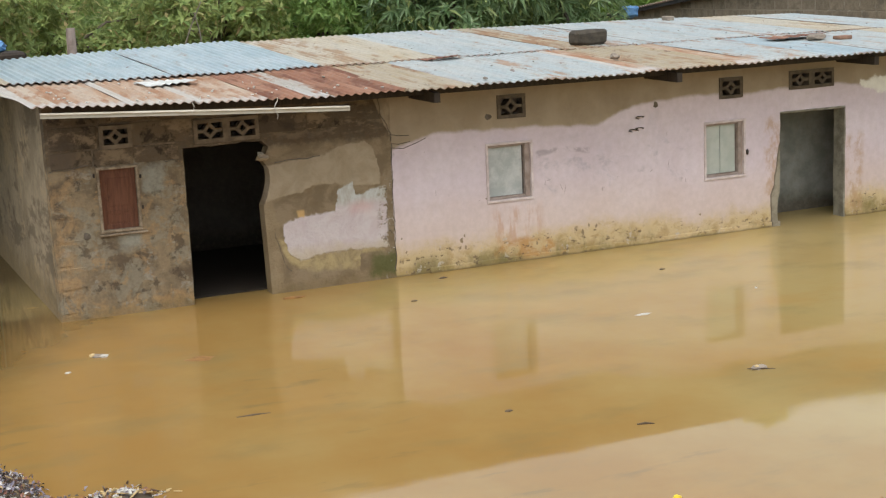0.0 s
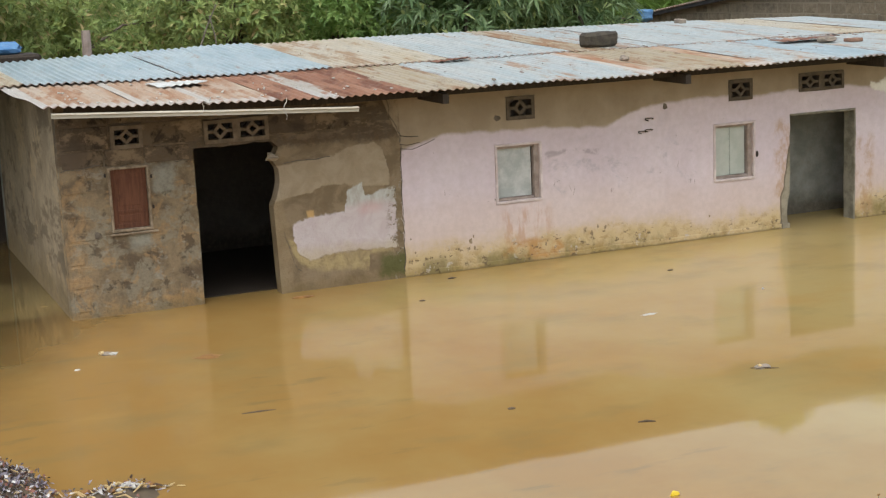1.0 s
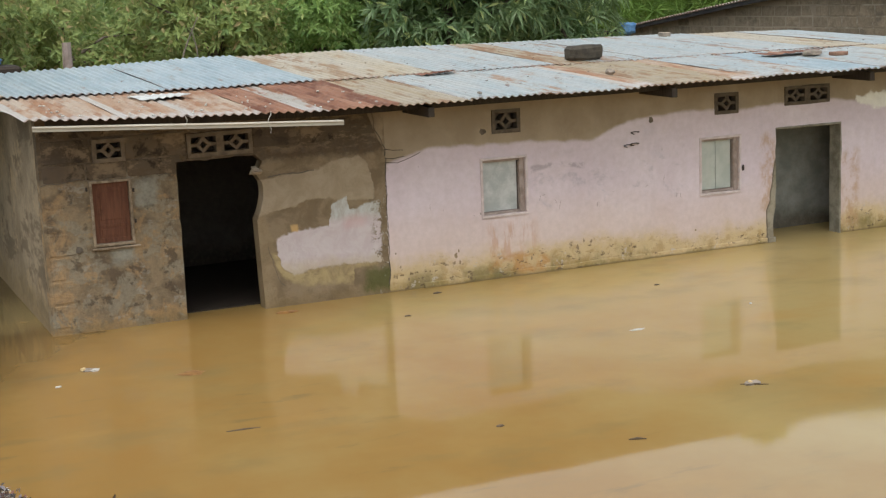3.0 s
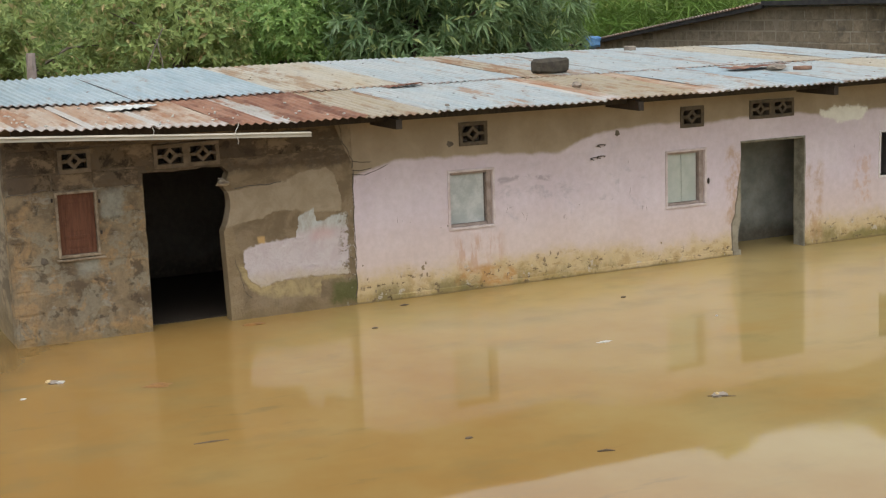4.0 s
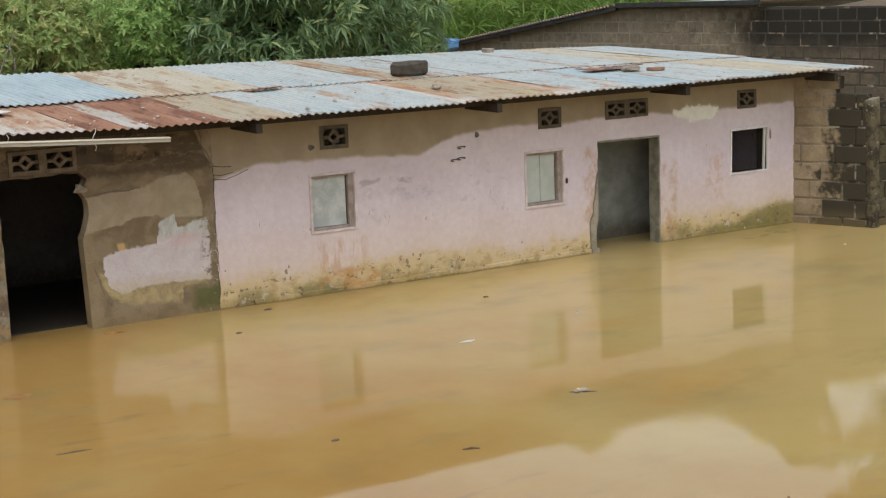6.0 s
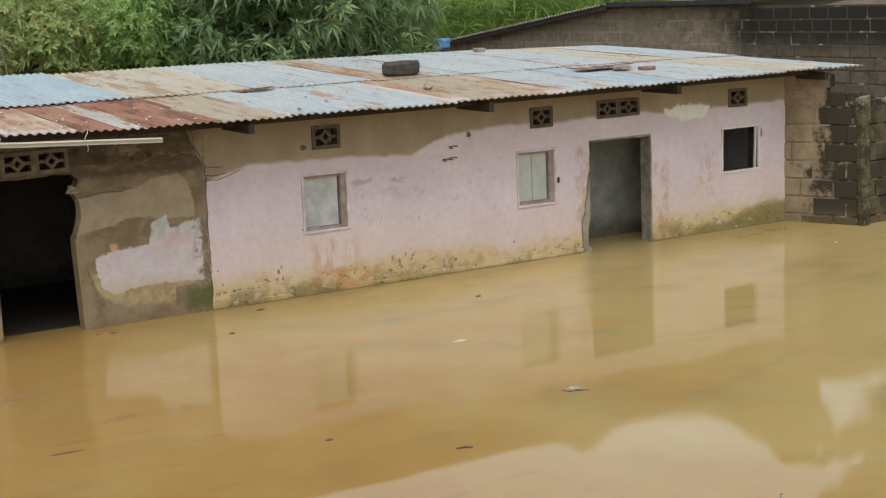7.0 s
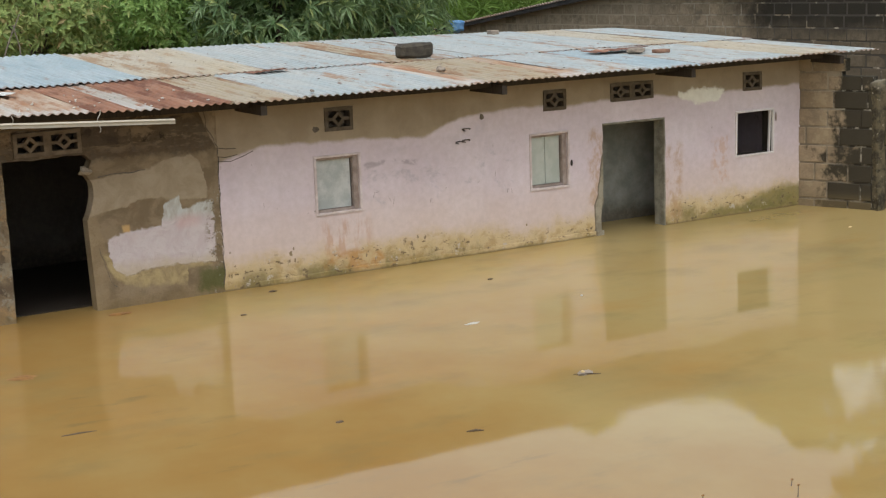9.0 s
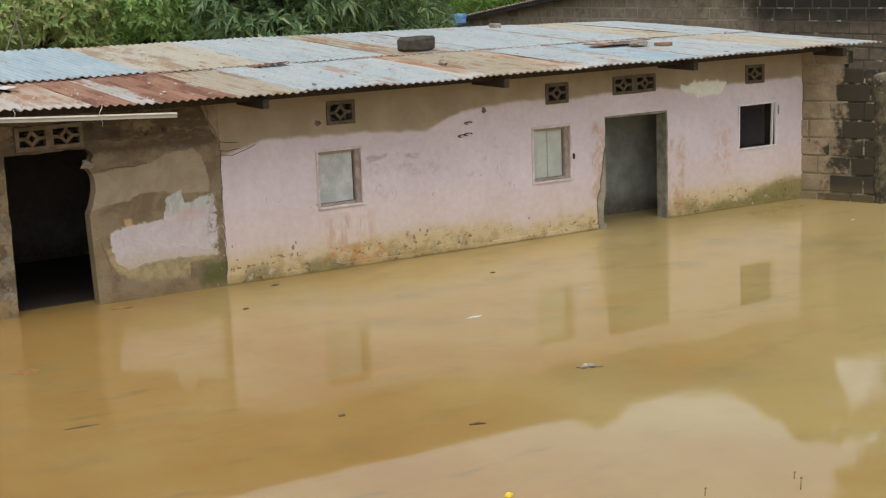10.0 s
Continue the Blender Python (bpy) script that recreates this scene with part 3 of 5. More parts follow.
CREAM_ZINC = make_sheet("cream_stained_zinc_sheet", (0.50, 0.425, 0.295), (0.54, 0.49, 0.385), (0.38, 0.26, 0.155), 0.56, 0.64)
TAN_RUST = make_sheet("tan_rusted_sheet", (0.42, 0.335, 0.205), (0.46, 0.39, 0.28), (0.33, 0.195, 0.105), 0.55, 0.60)
ORANGE_RUST = make_sheet("orange_rusted_sheet", (0.37, 0.235, 0.145), (0.44, 0.36, 0.28), (0.31, 0.165, 0.09), 0.52, 0.66, 0.1, 0.7)
RED_RUST = make_sheet("dark_red_rusted_sheet", (0.225, 0.092, 0.048), (0.31, 0.16, 0.095), (0.15, 0.058, 0.032), 0.5, 0.62, 0.05, 0.78)
STRIPE_RUST = make_sheet("bleached_zinc_sheet_with_rust", (0.46, 0.44, 0.40), (0.40, 0.37, 0.32), (0.30, 0.15, 0.085), 0.54, 0.60, 0.25, 0.6)
WHITE_SHEET = make_plain("bleached_sheet", (0.48, 0.49, 0.47), (0.60, 0.61, 0.58), 0.55, 6)
BLACK_TRIM = make_plain("black_roof_edge", (0.02, 0.02, 0.022), (0.045, 0.042, 0.04), 0.7)
STONE = make_plain("grey_brown_stone", (0.20, 0.17, 0.14), (0.30, 0.25, 0.2), 0.9, 14)
BRICKY = make_plain("dark_concrete_lump", (0.045, 0.04, 0.032), (0.075, 0.065, 0.05), 0.95, 12)
REDDISH = make_plain("reddish_brick_bit", (0.20, 0.11, 0.075), (0.30, 0.18, 0.125), 0.9, 14)
MUD = make_plain("muddy_ground", (0.085, 0.063, 0.043), (0.15, 0.112, 0.072), 0.95, 2.5)
WATER = make_water()
WHITE = make_plain("white_litter", (0.42, 0.40, 0.36), (0.58, 0.56, 0.52), 0.6, 20)
YELLOW = make_plain("yellow_leaf", (0.72, 0.50, 0.03), (0.80, 0.60, 0.06), 0.6, 20)
DRY = make_plain("dry_leaf_brown", (0.20, 0.10, 0.035), (0.30, 0.15, 0.045), 0.8, 14)
TWIG = make_plain("dark_twig", (0.08, 0.055, 0.035), (0.13, 0.09, 0.06), 0.9, 14)
BARK = make_plain("brown_bark", (0.10, 0.08, 0.06), (0.17, 0.14, 0.11), 0.95, 12)
BLUE = make_plain("blue_tarpaulin", (0.05, 0.15, 0.34), (0.12, 0.26, 0.46), 0.5, 5)
WIRE = make_plain("rusty_wire", (0.035, 0.028, 0.024), (0.06, 0.045, 0.035), 0.7, 20)
MANGO = make_leaf("mango_leaf", (0.08, 0.155, 0.065), (0.215, 0.32, 0.155), (0.46, 0.52, 0.21), 0.34)
BUSH = make_leaf("shrub_leaf", (0.15, 0.25, 0.075), (0.33, 0.43, 0.14), (0.52, 0.40, 0.20), 0.55)
BUSH_DARK = make_leaf("dark_shrub_leaf", (0.115, 0.195, 0.058), (0.235, 0.33, 0.105), (0.42, 0.41, 0.16), 0.5)
def make_scraps():
    k = Mat("mixed_fine_litter", 0.7, 0.3)
    r = k.island()
    ramp = k.n.new("ShaderNodeValToRGB")
    ramp.color_ramp.interpolation = 'CONSTANT'
    tones = [(0.0, (0.06, 0.05, 0.045)), (0.2, (0.15, 0.10, 0.075)), (0.36, (0.25, 0.225, 0.27)), (0.62, (0.25, 0.12, 0.09)), (0.74, (0.40, 0.29, 0.16)), (0.85, (0.55, 0.53, 0.52))]
    e = ramp.color_ramp.elements
    for i, (q, col) in enumerate(tones):
        el = e[i] if i < 2 else e.new(q)
        el.position, el.color = q, (*col, 1)
    k.l.new(r, ramp.inputs[0])
    k.colour(ramp.outputs["Color"])
    return k.m


SCRAPS = make_scraps()
BUSH_GREEN = make_leaf("bright_shrub_leaf", (0.145, 0.27, 0.075), (0.28, 0.43, 0.13), (0.45, 0.50, 0.19), 0.5)
REED = make_leaf("bright_grass_leaf", (0.10, 0.19, 0.03), (0.17, 0.28, 0.055), (0.30, 0.36, 0.10), 0.5)


# ---- building helpers ----
def thing(name, label, category, group="", kind="", at=(0, 0, 0)):
    ob = new(name)
    ob.location = at
    ob.empty_display_size = 0.1
    return tagged(ob, label, category, group, kind)


def finish(name, bm, mat, smooth=False):
    me = bpy.data.meshes.new(name)
    bmesh.ops.recalc_face_normals(bm, faces=bm.faces)
    bm.to_mesh(me)
    bm.free()
    me.materials.append(mat)
    if smooth:
        me.polygons.foreach_set("use_smooth", [True] * len(me.polygons))
    return me


def part(name, bm, mat, parent, label="", smooth=False):
    ob = new(name, finish(name, bm, mat, smooth))
    if parent is not None:
        ob.parent = parent
        ob.matrix_parent_inverse = Matrix.Translation(-parent.location) if parent.parent is None else Matrix()
        if parent.parent is not None:
            ob.matrix_parent_inverse = (parent.parent.matrix_basis @ parent.matrix_parent_inverse @ parent.matrix_basis).inverted()
    return tagged(ob, label)


def solo(name, bm, mat, label, category, group="", kind="", smooth=False):
    return tagged(new(name, finish(name, bm, mat, smooth)), label, category, group, kind)


def add_box(bm, x0, x1, y0, y1, z0, z1, bevel=0.0, rot=None):
    m = Matrix.Diagonal((x1 - x0, y1 - y0, z1 - z0, 1))
    c = Matrix.Translation(((x0 + x1) / 2, (y0 + y1) / 2, (z0 + z1) / 2))
    r = bmesh.ops.create_cube(bm, size=1, matrix=c @ (rot or Matrix()) @ m)
    if bevel:
        edges = list({e for v in r["verts"] for e in v.link_edges})
        bmesh.ops.bevel(bm, geom=edges, offset=bevel, segments=1, affect='EDGES')
    return r


def box(x0, x1, y0, y1, z0, z1, bevel=0.0, rot=None):
    bm = bmesh.new()
    add_box(bm, x0, x1, y0, y1, z0, z1, bevel, rot)
    return bm


def roughen(bm, amount, scale=6.0, seed=0.0):
    for v in bm.verts:
        v.co += noise.noise_vector(v.co * scale + Vector((seed, seed, seed))) * amount


def pierced_wall(x0, x1, z0, z1, y0, y1, holes, step=0.12, shift=None):
    """A wall along x with thickness, with holes cut through it; shift moves the corners to break straight edges."""
    def ticks(a, b, marks):
        out = sorted({a, b, *[m for m in marks if a < m < b]})
        full = []
        for p, q in zip(out, out[1:]):
            n = max(1, round((q - p) / step))
            full += [p + (q - p) * i / n for i in range(n)]
        return full + [b]
    xs = ticks(x0, x1, [h[i] for h in holes for i in (0, 1)])
    zs = ticks(z0, z1, [h[i] for h in holes for i in (2, 3)])
    bm = bmesh.new()
    grid = {}

    def vert(i, j, k):
        if (i, j, k) not in grid:
            x, z = xs[i], zs[j]
            dx, dz = shift(x, z) if shift else (0, 0)
            grid[i, j, k] = bm.verts.new((x + dx, (y0, y1)[k], z + dz))
        return grid[i, j, k]

    def solid(i, j):
        if not (0 <= i < len(xs) - 1 and 0 <= j < len(zs) - 1):
            return False
        cx, cz = (xs[i] + xs[i + 1]) / 2, (zs[j] + zs[j + 1]) / 2
        return not any(h[0] < cx < h[1] and h[2] < cz < h[3] for h in holes)
    for i in range(len(xs) - 1):
        for j in range(len(zs) - 1):
            if not solid(i, j):
                continue
            for k in (0, 1):
                bm.faces.new([vert(i, j, k), vert(i + 1, j, k), vert(i + 1, j + 1, k), vert(i, j + 1, k)])
            for (di, dj), (a, b) in {(-1, 0): ((i, j), (i, j + 1)), (1, 0): ((i + 1, j), (i + 1, j + 1)),
                                     (0, -1): ((i, j), (i + 1, j)), (0, 1): ((i, j + 1), (i + 1, j + 1))}.items():
                if not solid(i + di, j + dj):
                    bm.faces.new([vert(*a, 0), vert(*b, 0), vert(*b, 1), vert(*a, 1)])
    return bm


def tube(points, radii, sides=6):
    bm = bmesh.new()
    rings = []
    for i, p in enumerate(points):
        d = (Vector(points[min(i + 1, len(points) - 1)]) - Vector(points[max(i - 1, 0)])).normalized()
        q = d.to_track_quat('Z', 'Y')
        rings.append([bm.verts.new(Vector(p) + q @ Vector((radii[i] * math.cos(a), radii[i] * math.sin(a), 0)))
                      for a in [2 * math.pi * s / sides for s in range(sides)]])
    for a, b in zip(rings, rings[1:]):
        for s in range(sides):
            bm.faces.new([a[s], a[(s + 1) % sides], b[(s + 1) % sides], b[s]])
    bm.faces.new(rings[0])
    bm.faces.new(rings[-1])
    return bm


def lump(x, y, z, sx, sy, sz, seed=0.0, rough=0.25):
    bm = bmesh.new()
    bmesh.ops.create_icosphere(bm, subdivisions=2, radius=1)
    for v in bm.verts:
        v.co *= 1 + rough * noise.noise(v.co * 1.7 + Vector((seed, seed * 2, 0)))
        v.co = Vector((x + v.co.x * sx, y + v.co.y * sy, z + v.co.z * sz))
    return bm


# ---- ground and water ----
def ground_height(x, y):
    s = ((x + 3.8) * -3.4 + (y + 3.6) * -4.1) / 5.33 - 0.75
    near = min(max(-0.9, s * 0.25), 1.2 + 0.02 * max(0, s - 7))
    mound = 0.21 * math.exp(-(((x + 4.22) / 0.34) ** 2 + ((y + 4.0) / 0.36) ** 2))
    low = 0.095 * math.exp(-(((x + 3.45) / 0.28) ** 2 + ((y + 4.5) / 0.17) ** 2))
    back = -0.9 + 1.25 * min(1.0, max(0.0, (y - 5.0) / 3.0)) + max(0.0, y - 14.0) * 0.13
    back = min(back, 9.0)
    side = -0.9 + min(1.6, max(0.0, -x - 9.0) * 0.3)
    h = max(near + mound + low, back, side)
    return h + 0.03 * noise.noise(Vector((x * 1.4, y * 1.4, 0)))


def make_ground():
    ax = sorted({round(v, 3) for v in [-400, -200, -100, -60, -40, -30, -24, 24, 30, 40, 60, 100, 200, 400, *np.arange(-20, 20.1, 0.5), *np.arange(-6, -2, 0.1)]})
    bm = bmesh.new()
    vs = [[bm.verts.new((x, y, ground_height(x, y))) for x in ax] for y in ax]
    for j in range(len(ax) - 1):
        for i in range(len(ax) - 1):
            bm.faces.new([vs[j][i], vs[j][i + 1], vs[j + 1][i + 1], vs[j + 1][i]])
    return solo("ground", bm, MUD, "muddy ground that rises from the flood", "ground", kind="structure", smooth=True)


make_ground()
bmw = bmesh.new()
bmesh.ops.create_grid(bmw, x_segments=2, y_segments=2, size=1, matrix=Matrix.Translation((10, -4, 0)) @ Matrix.Diagonal((60, 26, 1, 1)))
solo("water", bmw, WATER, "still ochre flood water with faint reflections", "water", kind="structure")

# ---- the flooded house ----
X_F = [-3.3, -3.14, -2.1, -0.6, 2.0, 5.0, 7.7]
Z_F = [1.85, 1.84, 1.785, 1.74, 1.735, 1.745, 1.76]
Z_B = [1.97, 1.97, 1.99, 2.02, 2.012, 1.975, 1.925]
Y_F, Y_B = -0.62, 4.2


def roof_z(x, y):
    f = (y - Y_F) / (Y_B - Y_F)
    return float(np.interp(x, X_F, Z_F)) * (1 - f) + float(np.interp(x, X_F, Z_B)) * f


def up_to_roof(x0, x1, y0, y1, n=8):
    """A plain wall whose top follows the roof."""
    bm = bmesh.new()
    along = x1 - x0 > y1 - y0
    rings = []
    for i in range(n + 1):
        f = i / n
        a = (x0 + (x1 - x0) * f, y0) if along else (x0, y0 + (y1 - y0) * f)
        b = (a[0], y1) if along else (x1, a[1])
        rings.append([bm.verts.new((x, y, z)) for x, y, z in ((*a, -0.95), (*b, -0.95), (*b, roof_z(*b) - 0.014), (*a, roof_z(*a) - 0.014))])
    for a, b in zip(rings, rings[1:]):
        for i in range(4):
            bm.faces.new([a[i], a[(i + 1) % 4], b[(i + 1) % 4], b[i]])
    bm.faces.new(rings[0])
    bm.faces.new(rings[-1])
    return bm


house = thing("flooded_row_house", "single-storey pink and grey house standing in flood water", "house")

DOOR1 = (-1.895, -1.20, -0.95, 1.36)
DOOR2 = (4.28, 5.115, -0.95, 1.17)
W0, W1, W2, W3 = (-2.625, -2.305, 0.725, 1.25), (0.95, 1.42, 0.59, 1.13), (3.365, 3.84, 0.565, 1.13), (6.12, 6.67, 0.645, 1.14)
V_LEFT = [(-2.59, -2.32, 1.41, 1.605), (-1.795, -1.22, 1.385, 1.59)]
V_PINK = [(1.075, 1.37, 1.36, 1.58), (3.54, 3.82, 1.355, 1.565), (4.39, 4.955, 1.385, 1.575), (6.22, 6.495, 1.365, 1.57)]


def left_shift(x, z):
    """Breaks the straight edges of the left doorway."""
    if abs(z - 1.72) < 1e-6:
        return 0.0, roof_z(x, 0.07) - 0.014 - z
    if abs(x - DOOR1[1]) < 1e-6 and z < 1.36:
        want = float(np.interp(z, [-1, 0.0, 0.48, 0.80, 0.87, 1.01, 1.11, 1.17, 1.21, 1.24, 1.28, 1.36],
                               [-1.195, -1.195, -1.21, -1.22, -1.18, -1.145, -1.15, -1.19, -1.22, -1.18, -1.14, -1.155]))
        return want - x, 0.0
    if abs(x - DOOR1[0]) < 1e-6 and z < 1.36:
        return 0.02 * noise.noise(Vector((0, 0, z * 6))), 0.0
    if abs(z - DOOR1[3]) < 1e-6 and DOOR1[0] < x < DOOR1[1]:
        return 0.0, 0.022 * noise.noise(Vector((x * 7, 3, 0)))
    return 0.0, 0.0


def pink_shift(x, z):
    """Chips the joint with the grey front and the worn edges of the doorway."""
    if abs(z - 1.74) < 1e-6:
        return 0.0, roof_z(x, 0.07) - 0.014 - z
    if abs(x) < 1e-6:
        return (0.020 * noise.noise(Vector((1, 0, z * 9))) if z < 1.22 else 0.006) - 0.004, 0.0
    if abs(x - DOOR2[0]) < 1e-6 and z < DOOR2[3]:
        return 0.018 * noise.noise(Vector((5, 0, z * 8))) - (0.03 if z < 0.35 else 0.0), 0.0
    if abs(x - DOOR2[1]) < 1e-6 and z < DOOR2[3]:
        return 0.012 * noise.noise(Vector((8, 0, z * 8))), 0.0
    return 0.0, 0.0


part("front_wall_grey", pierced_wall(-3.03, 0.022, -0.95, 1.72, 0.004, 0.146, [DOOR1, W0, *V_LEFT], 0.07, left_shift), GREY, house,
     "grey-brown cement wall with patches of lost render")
part("front_wall_pink", pierced_wall(0.0, 7.12, -0.95, 1.74, 0.0, 0.15, [DOOR2, W1, W2, W3, *V_PINK], 0.10, pink_shift), PINK, house,
     "pink painted wall, bare above and stained below")
part("side_wall", up_to_roof(-3.03, -2.88, 0.152, 4.0), SIDE, house, "smoother grey side wall")
part("back_wall", up_to_roof(-3.03, 7.12, 4.002, 4.15), INSIDE, house)
part("end_wall", up_to_roof(6.97, 7.12, 0.152, 4.0), PINK, house)
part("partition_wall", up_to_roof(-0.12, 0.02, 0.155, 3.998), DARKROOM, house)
# added near-black slab hides bright water and stands for the doorway's shade
part("shade_floor", box(-2.875, -0.125, 0.24, 2.395, -0.2, 0.012), BEAM, house, "dark floor added for the shade inside the doorway")
part("partition_wall", up_to_roof(3.0, 3.12, 0.155, 3.998), INSIDE, house)
part("partition_wall", up_to_roof(5.72, 5.84, 0.155, 3.998), INSIDE, house)
part("partition_wall", up_to_roof(3.125, 5.715, 0.62, 0.72), INSIDE, house)
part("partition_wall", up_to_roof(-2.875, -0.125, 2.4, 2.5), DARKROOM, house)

bm = box(0.32, 4.27, -0.022, 0.002, -0.95, 0.052, 0.006)
bmesh.ops.subdivide_edges(bm, edges=[e for e in bm.edges if e.calc_length() > 2], cuts=40)
for v in bm.verts:
    v.co.z += 0.014 * noise.noise(Vector((v.co.x * 2.5, 0, 3))) if v.co.z > 0 else 0
    v.co.y += 0.008 * noise.noise(Vector((v.co.x * 3.5, 5, 3))) if v.co.y < 0 else 0
part("plinth", bm, PINK, house, "thin silt-stained ledge along the foot of the wall")

# broken lip of render beside the left doorway
part("render_lip", lump(-1.195, 0.035, 1.215, 0.055, 0.05, 0.036, 2.0, 0.9), PATCH_TAN, house, "broken tan lip of render beside the doorway")


def vent_unit(parent, x0, x1, z0, z1, mat):
    """A cast vent: a frame, a diamond in its middle and four ties."""
    cx, cz, w, h = (x0 + x1) / 2, (z0 + z1) / 2, x1 - x0, z1 - z0
    bm = bmesh.new()
    b = 0.034
    for a in ((x0, x1, z0, z0 + b), (x0, x1, z1 - b, z1), (x0, x0 + b, z0 + b, z1 - b), (x1 - b, x1, z0 + b, z1 - b)):
        add_box(bm, a[0], a[1], -0.012, 0.10, a[2], a[3])
    r = 0.25 * min(w, h)
    for s in range(4):
        a0, a1 = math.pi / 2 * s, math.pi / 2 * (s + 1)
        p, q = Vector((cx + r * math.cos(a0), 0, cz + r * math.sin(a0))), Vector((cx + r * math.cos(a1), 0, cz + r * math.sin(a1)))
        m, d = (p + q) / 2, q - p
        rot = Matrix.Rotation(-math.atan2(d.z, d.x), 4, 'Y')
        n = d.length / 2 + 0.006
        add_box(bm, m.x - n, m.x + n, -0.004, 0.09, m.z - 0.014, m.z + 0.014, 0, rot)
    for dx, dz in ((1, 0), (-1, 0), (0, 1), (0, -1)):
        e = Vector((cx + dx * (w / 2 - b), 0, cz + dz * (h / 2 - b)))
        i = Vector((cx + dx * r, 0, cz + dz * r))
        lo, hi = Vector((min(e.x, i.x), 0, min(e.z, i.z))), Vector((max(e.x, i.x), 0, max(e.z, i.z)))
        add_box(bm, lo.x - 0.014 * abs(dz), hi.x + 0.014 * abs(dz), -0.001, 0.085, lo.z - 0.014 * abs(dx), hi.z + 0.014 * abs(dx))
    roughen(bm, 0.005, 16)
    vent = part("vent_block", bm, mat, parent, "pierced cement vent with a diamond centre")
    # plain dark sheet stands in for the dim room behind the openings
    part("shade_backing", box(x0 + b, x1 - b, 0.10, 0.108, z0 + b, z1 - b), BEAM if x1 < 0 else BARK, vent, "dark sheet for the shade behind the vent")
    return vent


for x0, x1, z0, z1 in V_LEFT + V_PINK:
    n = 2 if x1 - x0 > 0.4 else 1
    for i in range(n):
        vent_unit(house, x0 + (x1 - x0) * i / n, x0 + (x1 - x0) * (i + 1) / n, z0, z1, VENT_PALE if x1 < 0 else VENT)


def window(hole, kind):
    x0, x1, z0, z1 = hole
    frames = {"white": FRAME_WHITE, "brown": FRAME_TAN, "pink": FRAME}[kind]
    t = {"white": 0.013, "brown": 0.010, "pink": 0.013}[kind]
    deep = {"white": 0.012, "brown": 0.11, "pink": 0.05}[kind]
    out = {"white": 0.010, "brown": 0.013, "pink": 0.011}[kind]
    bm = bmesh.new()
    for a in ((x0 - out, x1 + out, z0 - out, z0 + t), (x0 - out, x1 + out, z1 - t, z1 + out), (x0 - out, x0 + t, z0 + t, z1 - t), (x1 - t, x1 + out, z0 + t, z1 - t)):
        add_box(bm, a[0], a[1], -0.014, deep, a[2], a[3], 0.004)
    roughen(bm, 0.005, 7, x0)
    win = part("window", bm, frames, house, {"white": "open window with a thin white frame", "brown": "closed red-brown panelled shutter in a worn frame",
                                            "pink": "closed board shutter in a pinkish wooden frame"}[kind])
    if kind == "pink":
        post = bmesh.new()
        add_box(post, x1 - t - 0.052, x1 - t - 0.001, 0.012, 0.075, z0 + t, z1 - t, 0.004)
        part("casing", post, CASING, win, "brown-grey side post of the casing")
        rail = bmesh.new()
        add_box(rail, x0 + t, x1 - t - 0.053, 0.020, 0.075, z0 + t, z0 + t + 0.026, 0.004)
        part("casing", rail, CASING, win)
        head = bmesh.new()
        add_box(head, x0 + t, x1 - t - 0.053, 0.016, 0.075, z1 - t - 0.022, z1 - t, 0.004)
        part("casing", head, CASING, win)
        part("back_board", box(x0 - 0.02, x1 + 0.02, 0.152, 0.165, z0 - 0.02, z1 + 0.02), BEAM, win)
    return win, (x0 + t, x1 - t, z0 + t, z1 - t)


win, (a, b, c, d) = window(W1, "pink")
part("shutter_board", box(a + 0.004, b - 0.066, 0.050, 0.062, c + 0.028, d - 0.026, 0.003), SHUTTER, win, "whitish board with dull stains")
win, (a, b, c, d) = window(W2, "pink")
m = (a + b - 0.066) / 2 + 0.01
part("shutter_board", box(a + 0.003, m - 0.003, 0.048, 0.060, c + 0.028, d - 0.024, 0.004), SHUTTER_GREEN, win, "pale greenish board")
part("shutter_board", box(m + 0.003, b - 0.064, 0.051, 0.063, c + 0.028, d - 0.024, 0.004), SHUTTER_GREEN, win)
part("latch", lump(W2[1] + 0.030, -0.012, 0.80, 0.014, 0.012, 0.032, 3), WIRE, win, "dark metal latch")
win, (a, b, c, d) = window(W0, "brown")
part("shutter", box(a, b, 0.03, 0.06, c, d, 0.003), BROWN, win, "red-brown panelled wooden shutter")
for z0, z1 in ((c, c + 0.04), (c + 0.13, c + 0.155), (d - 0.04, d)):
    part("rail", box(a + 0.036, b - 0.036, 0.023, 0.032, z0, z1, 0.003), BROWN, win)
for x0, x1 in ((a, a + 0.035), (b - 0.035, b)):
    part("stile", box(x0, x1, 0.023, 0.032, c, d, 0.003), BROWN, win)
for z0, z1 in ((c + 0.055, c + 0.115), (c + 0.19, d - 0.075)):
    part("panel", box(a + 0.06, b - 0.06, 0.026, 0.034, z0, z1, 0.004), BROWN, win)
part("sill", box(W0[0] - 0.03, W0[1] + 0.055, -0.022, 0.02, W0[2] - 0.042, W0[2] - 0.024, 0.005), FRAME_TAN, win)
for x, z in ((W0[1] + 0.030, 1.16), (W0[0] - 0.036, 1.20), (W0[1] + 0.030, 0.90)):
    part("hinge", box(x - 0.008, x + 0.008, -0.010, 0.006, z - 0.016, z + 0.016, 0.003), WIRE, win)
win, (a, b, c, d) = window(W3, "white")
# near-black strips added so the window's reveal looks shaded
part("shade_lining", box(b + 0.001, b + 0.012, 0.020, 0.16, c, d), BEAM, win, "dark strip added for the shade in the reveal")
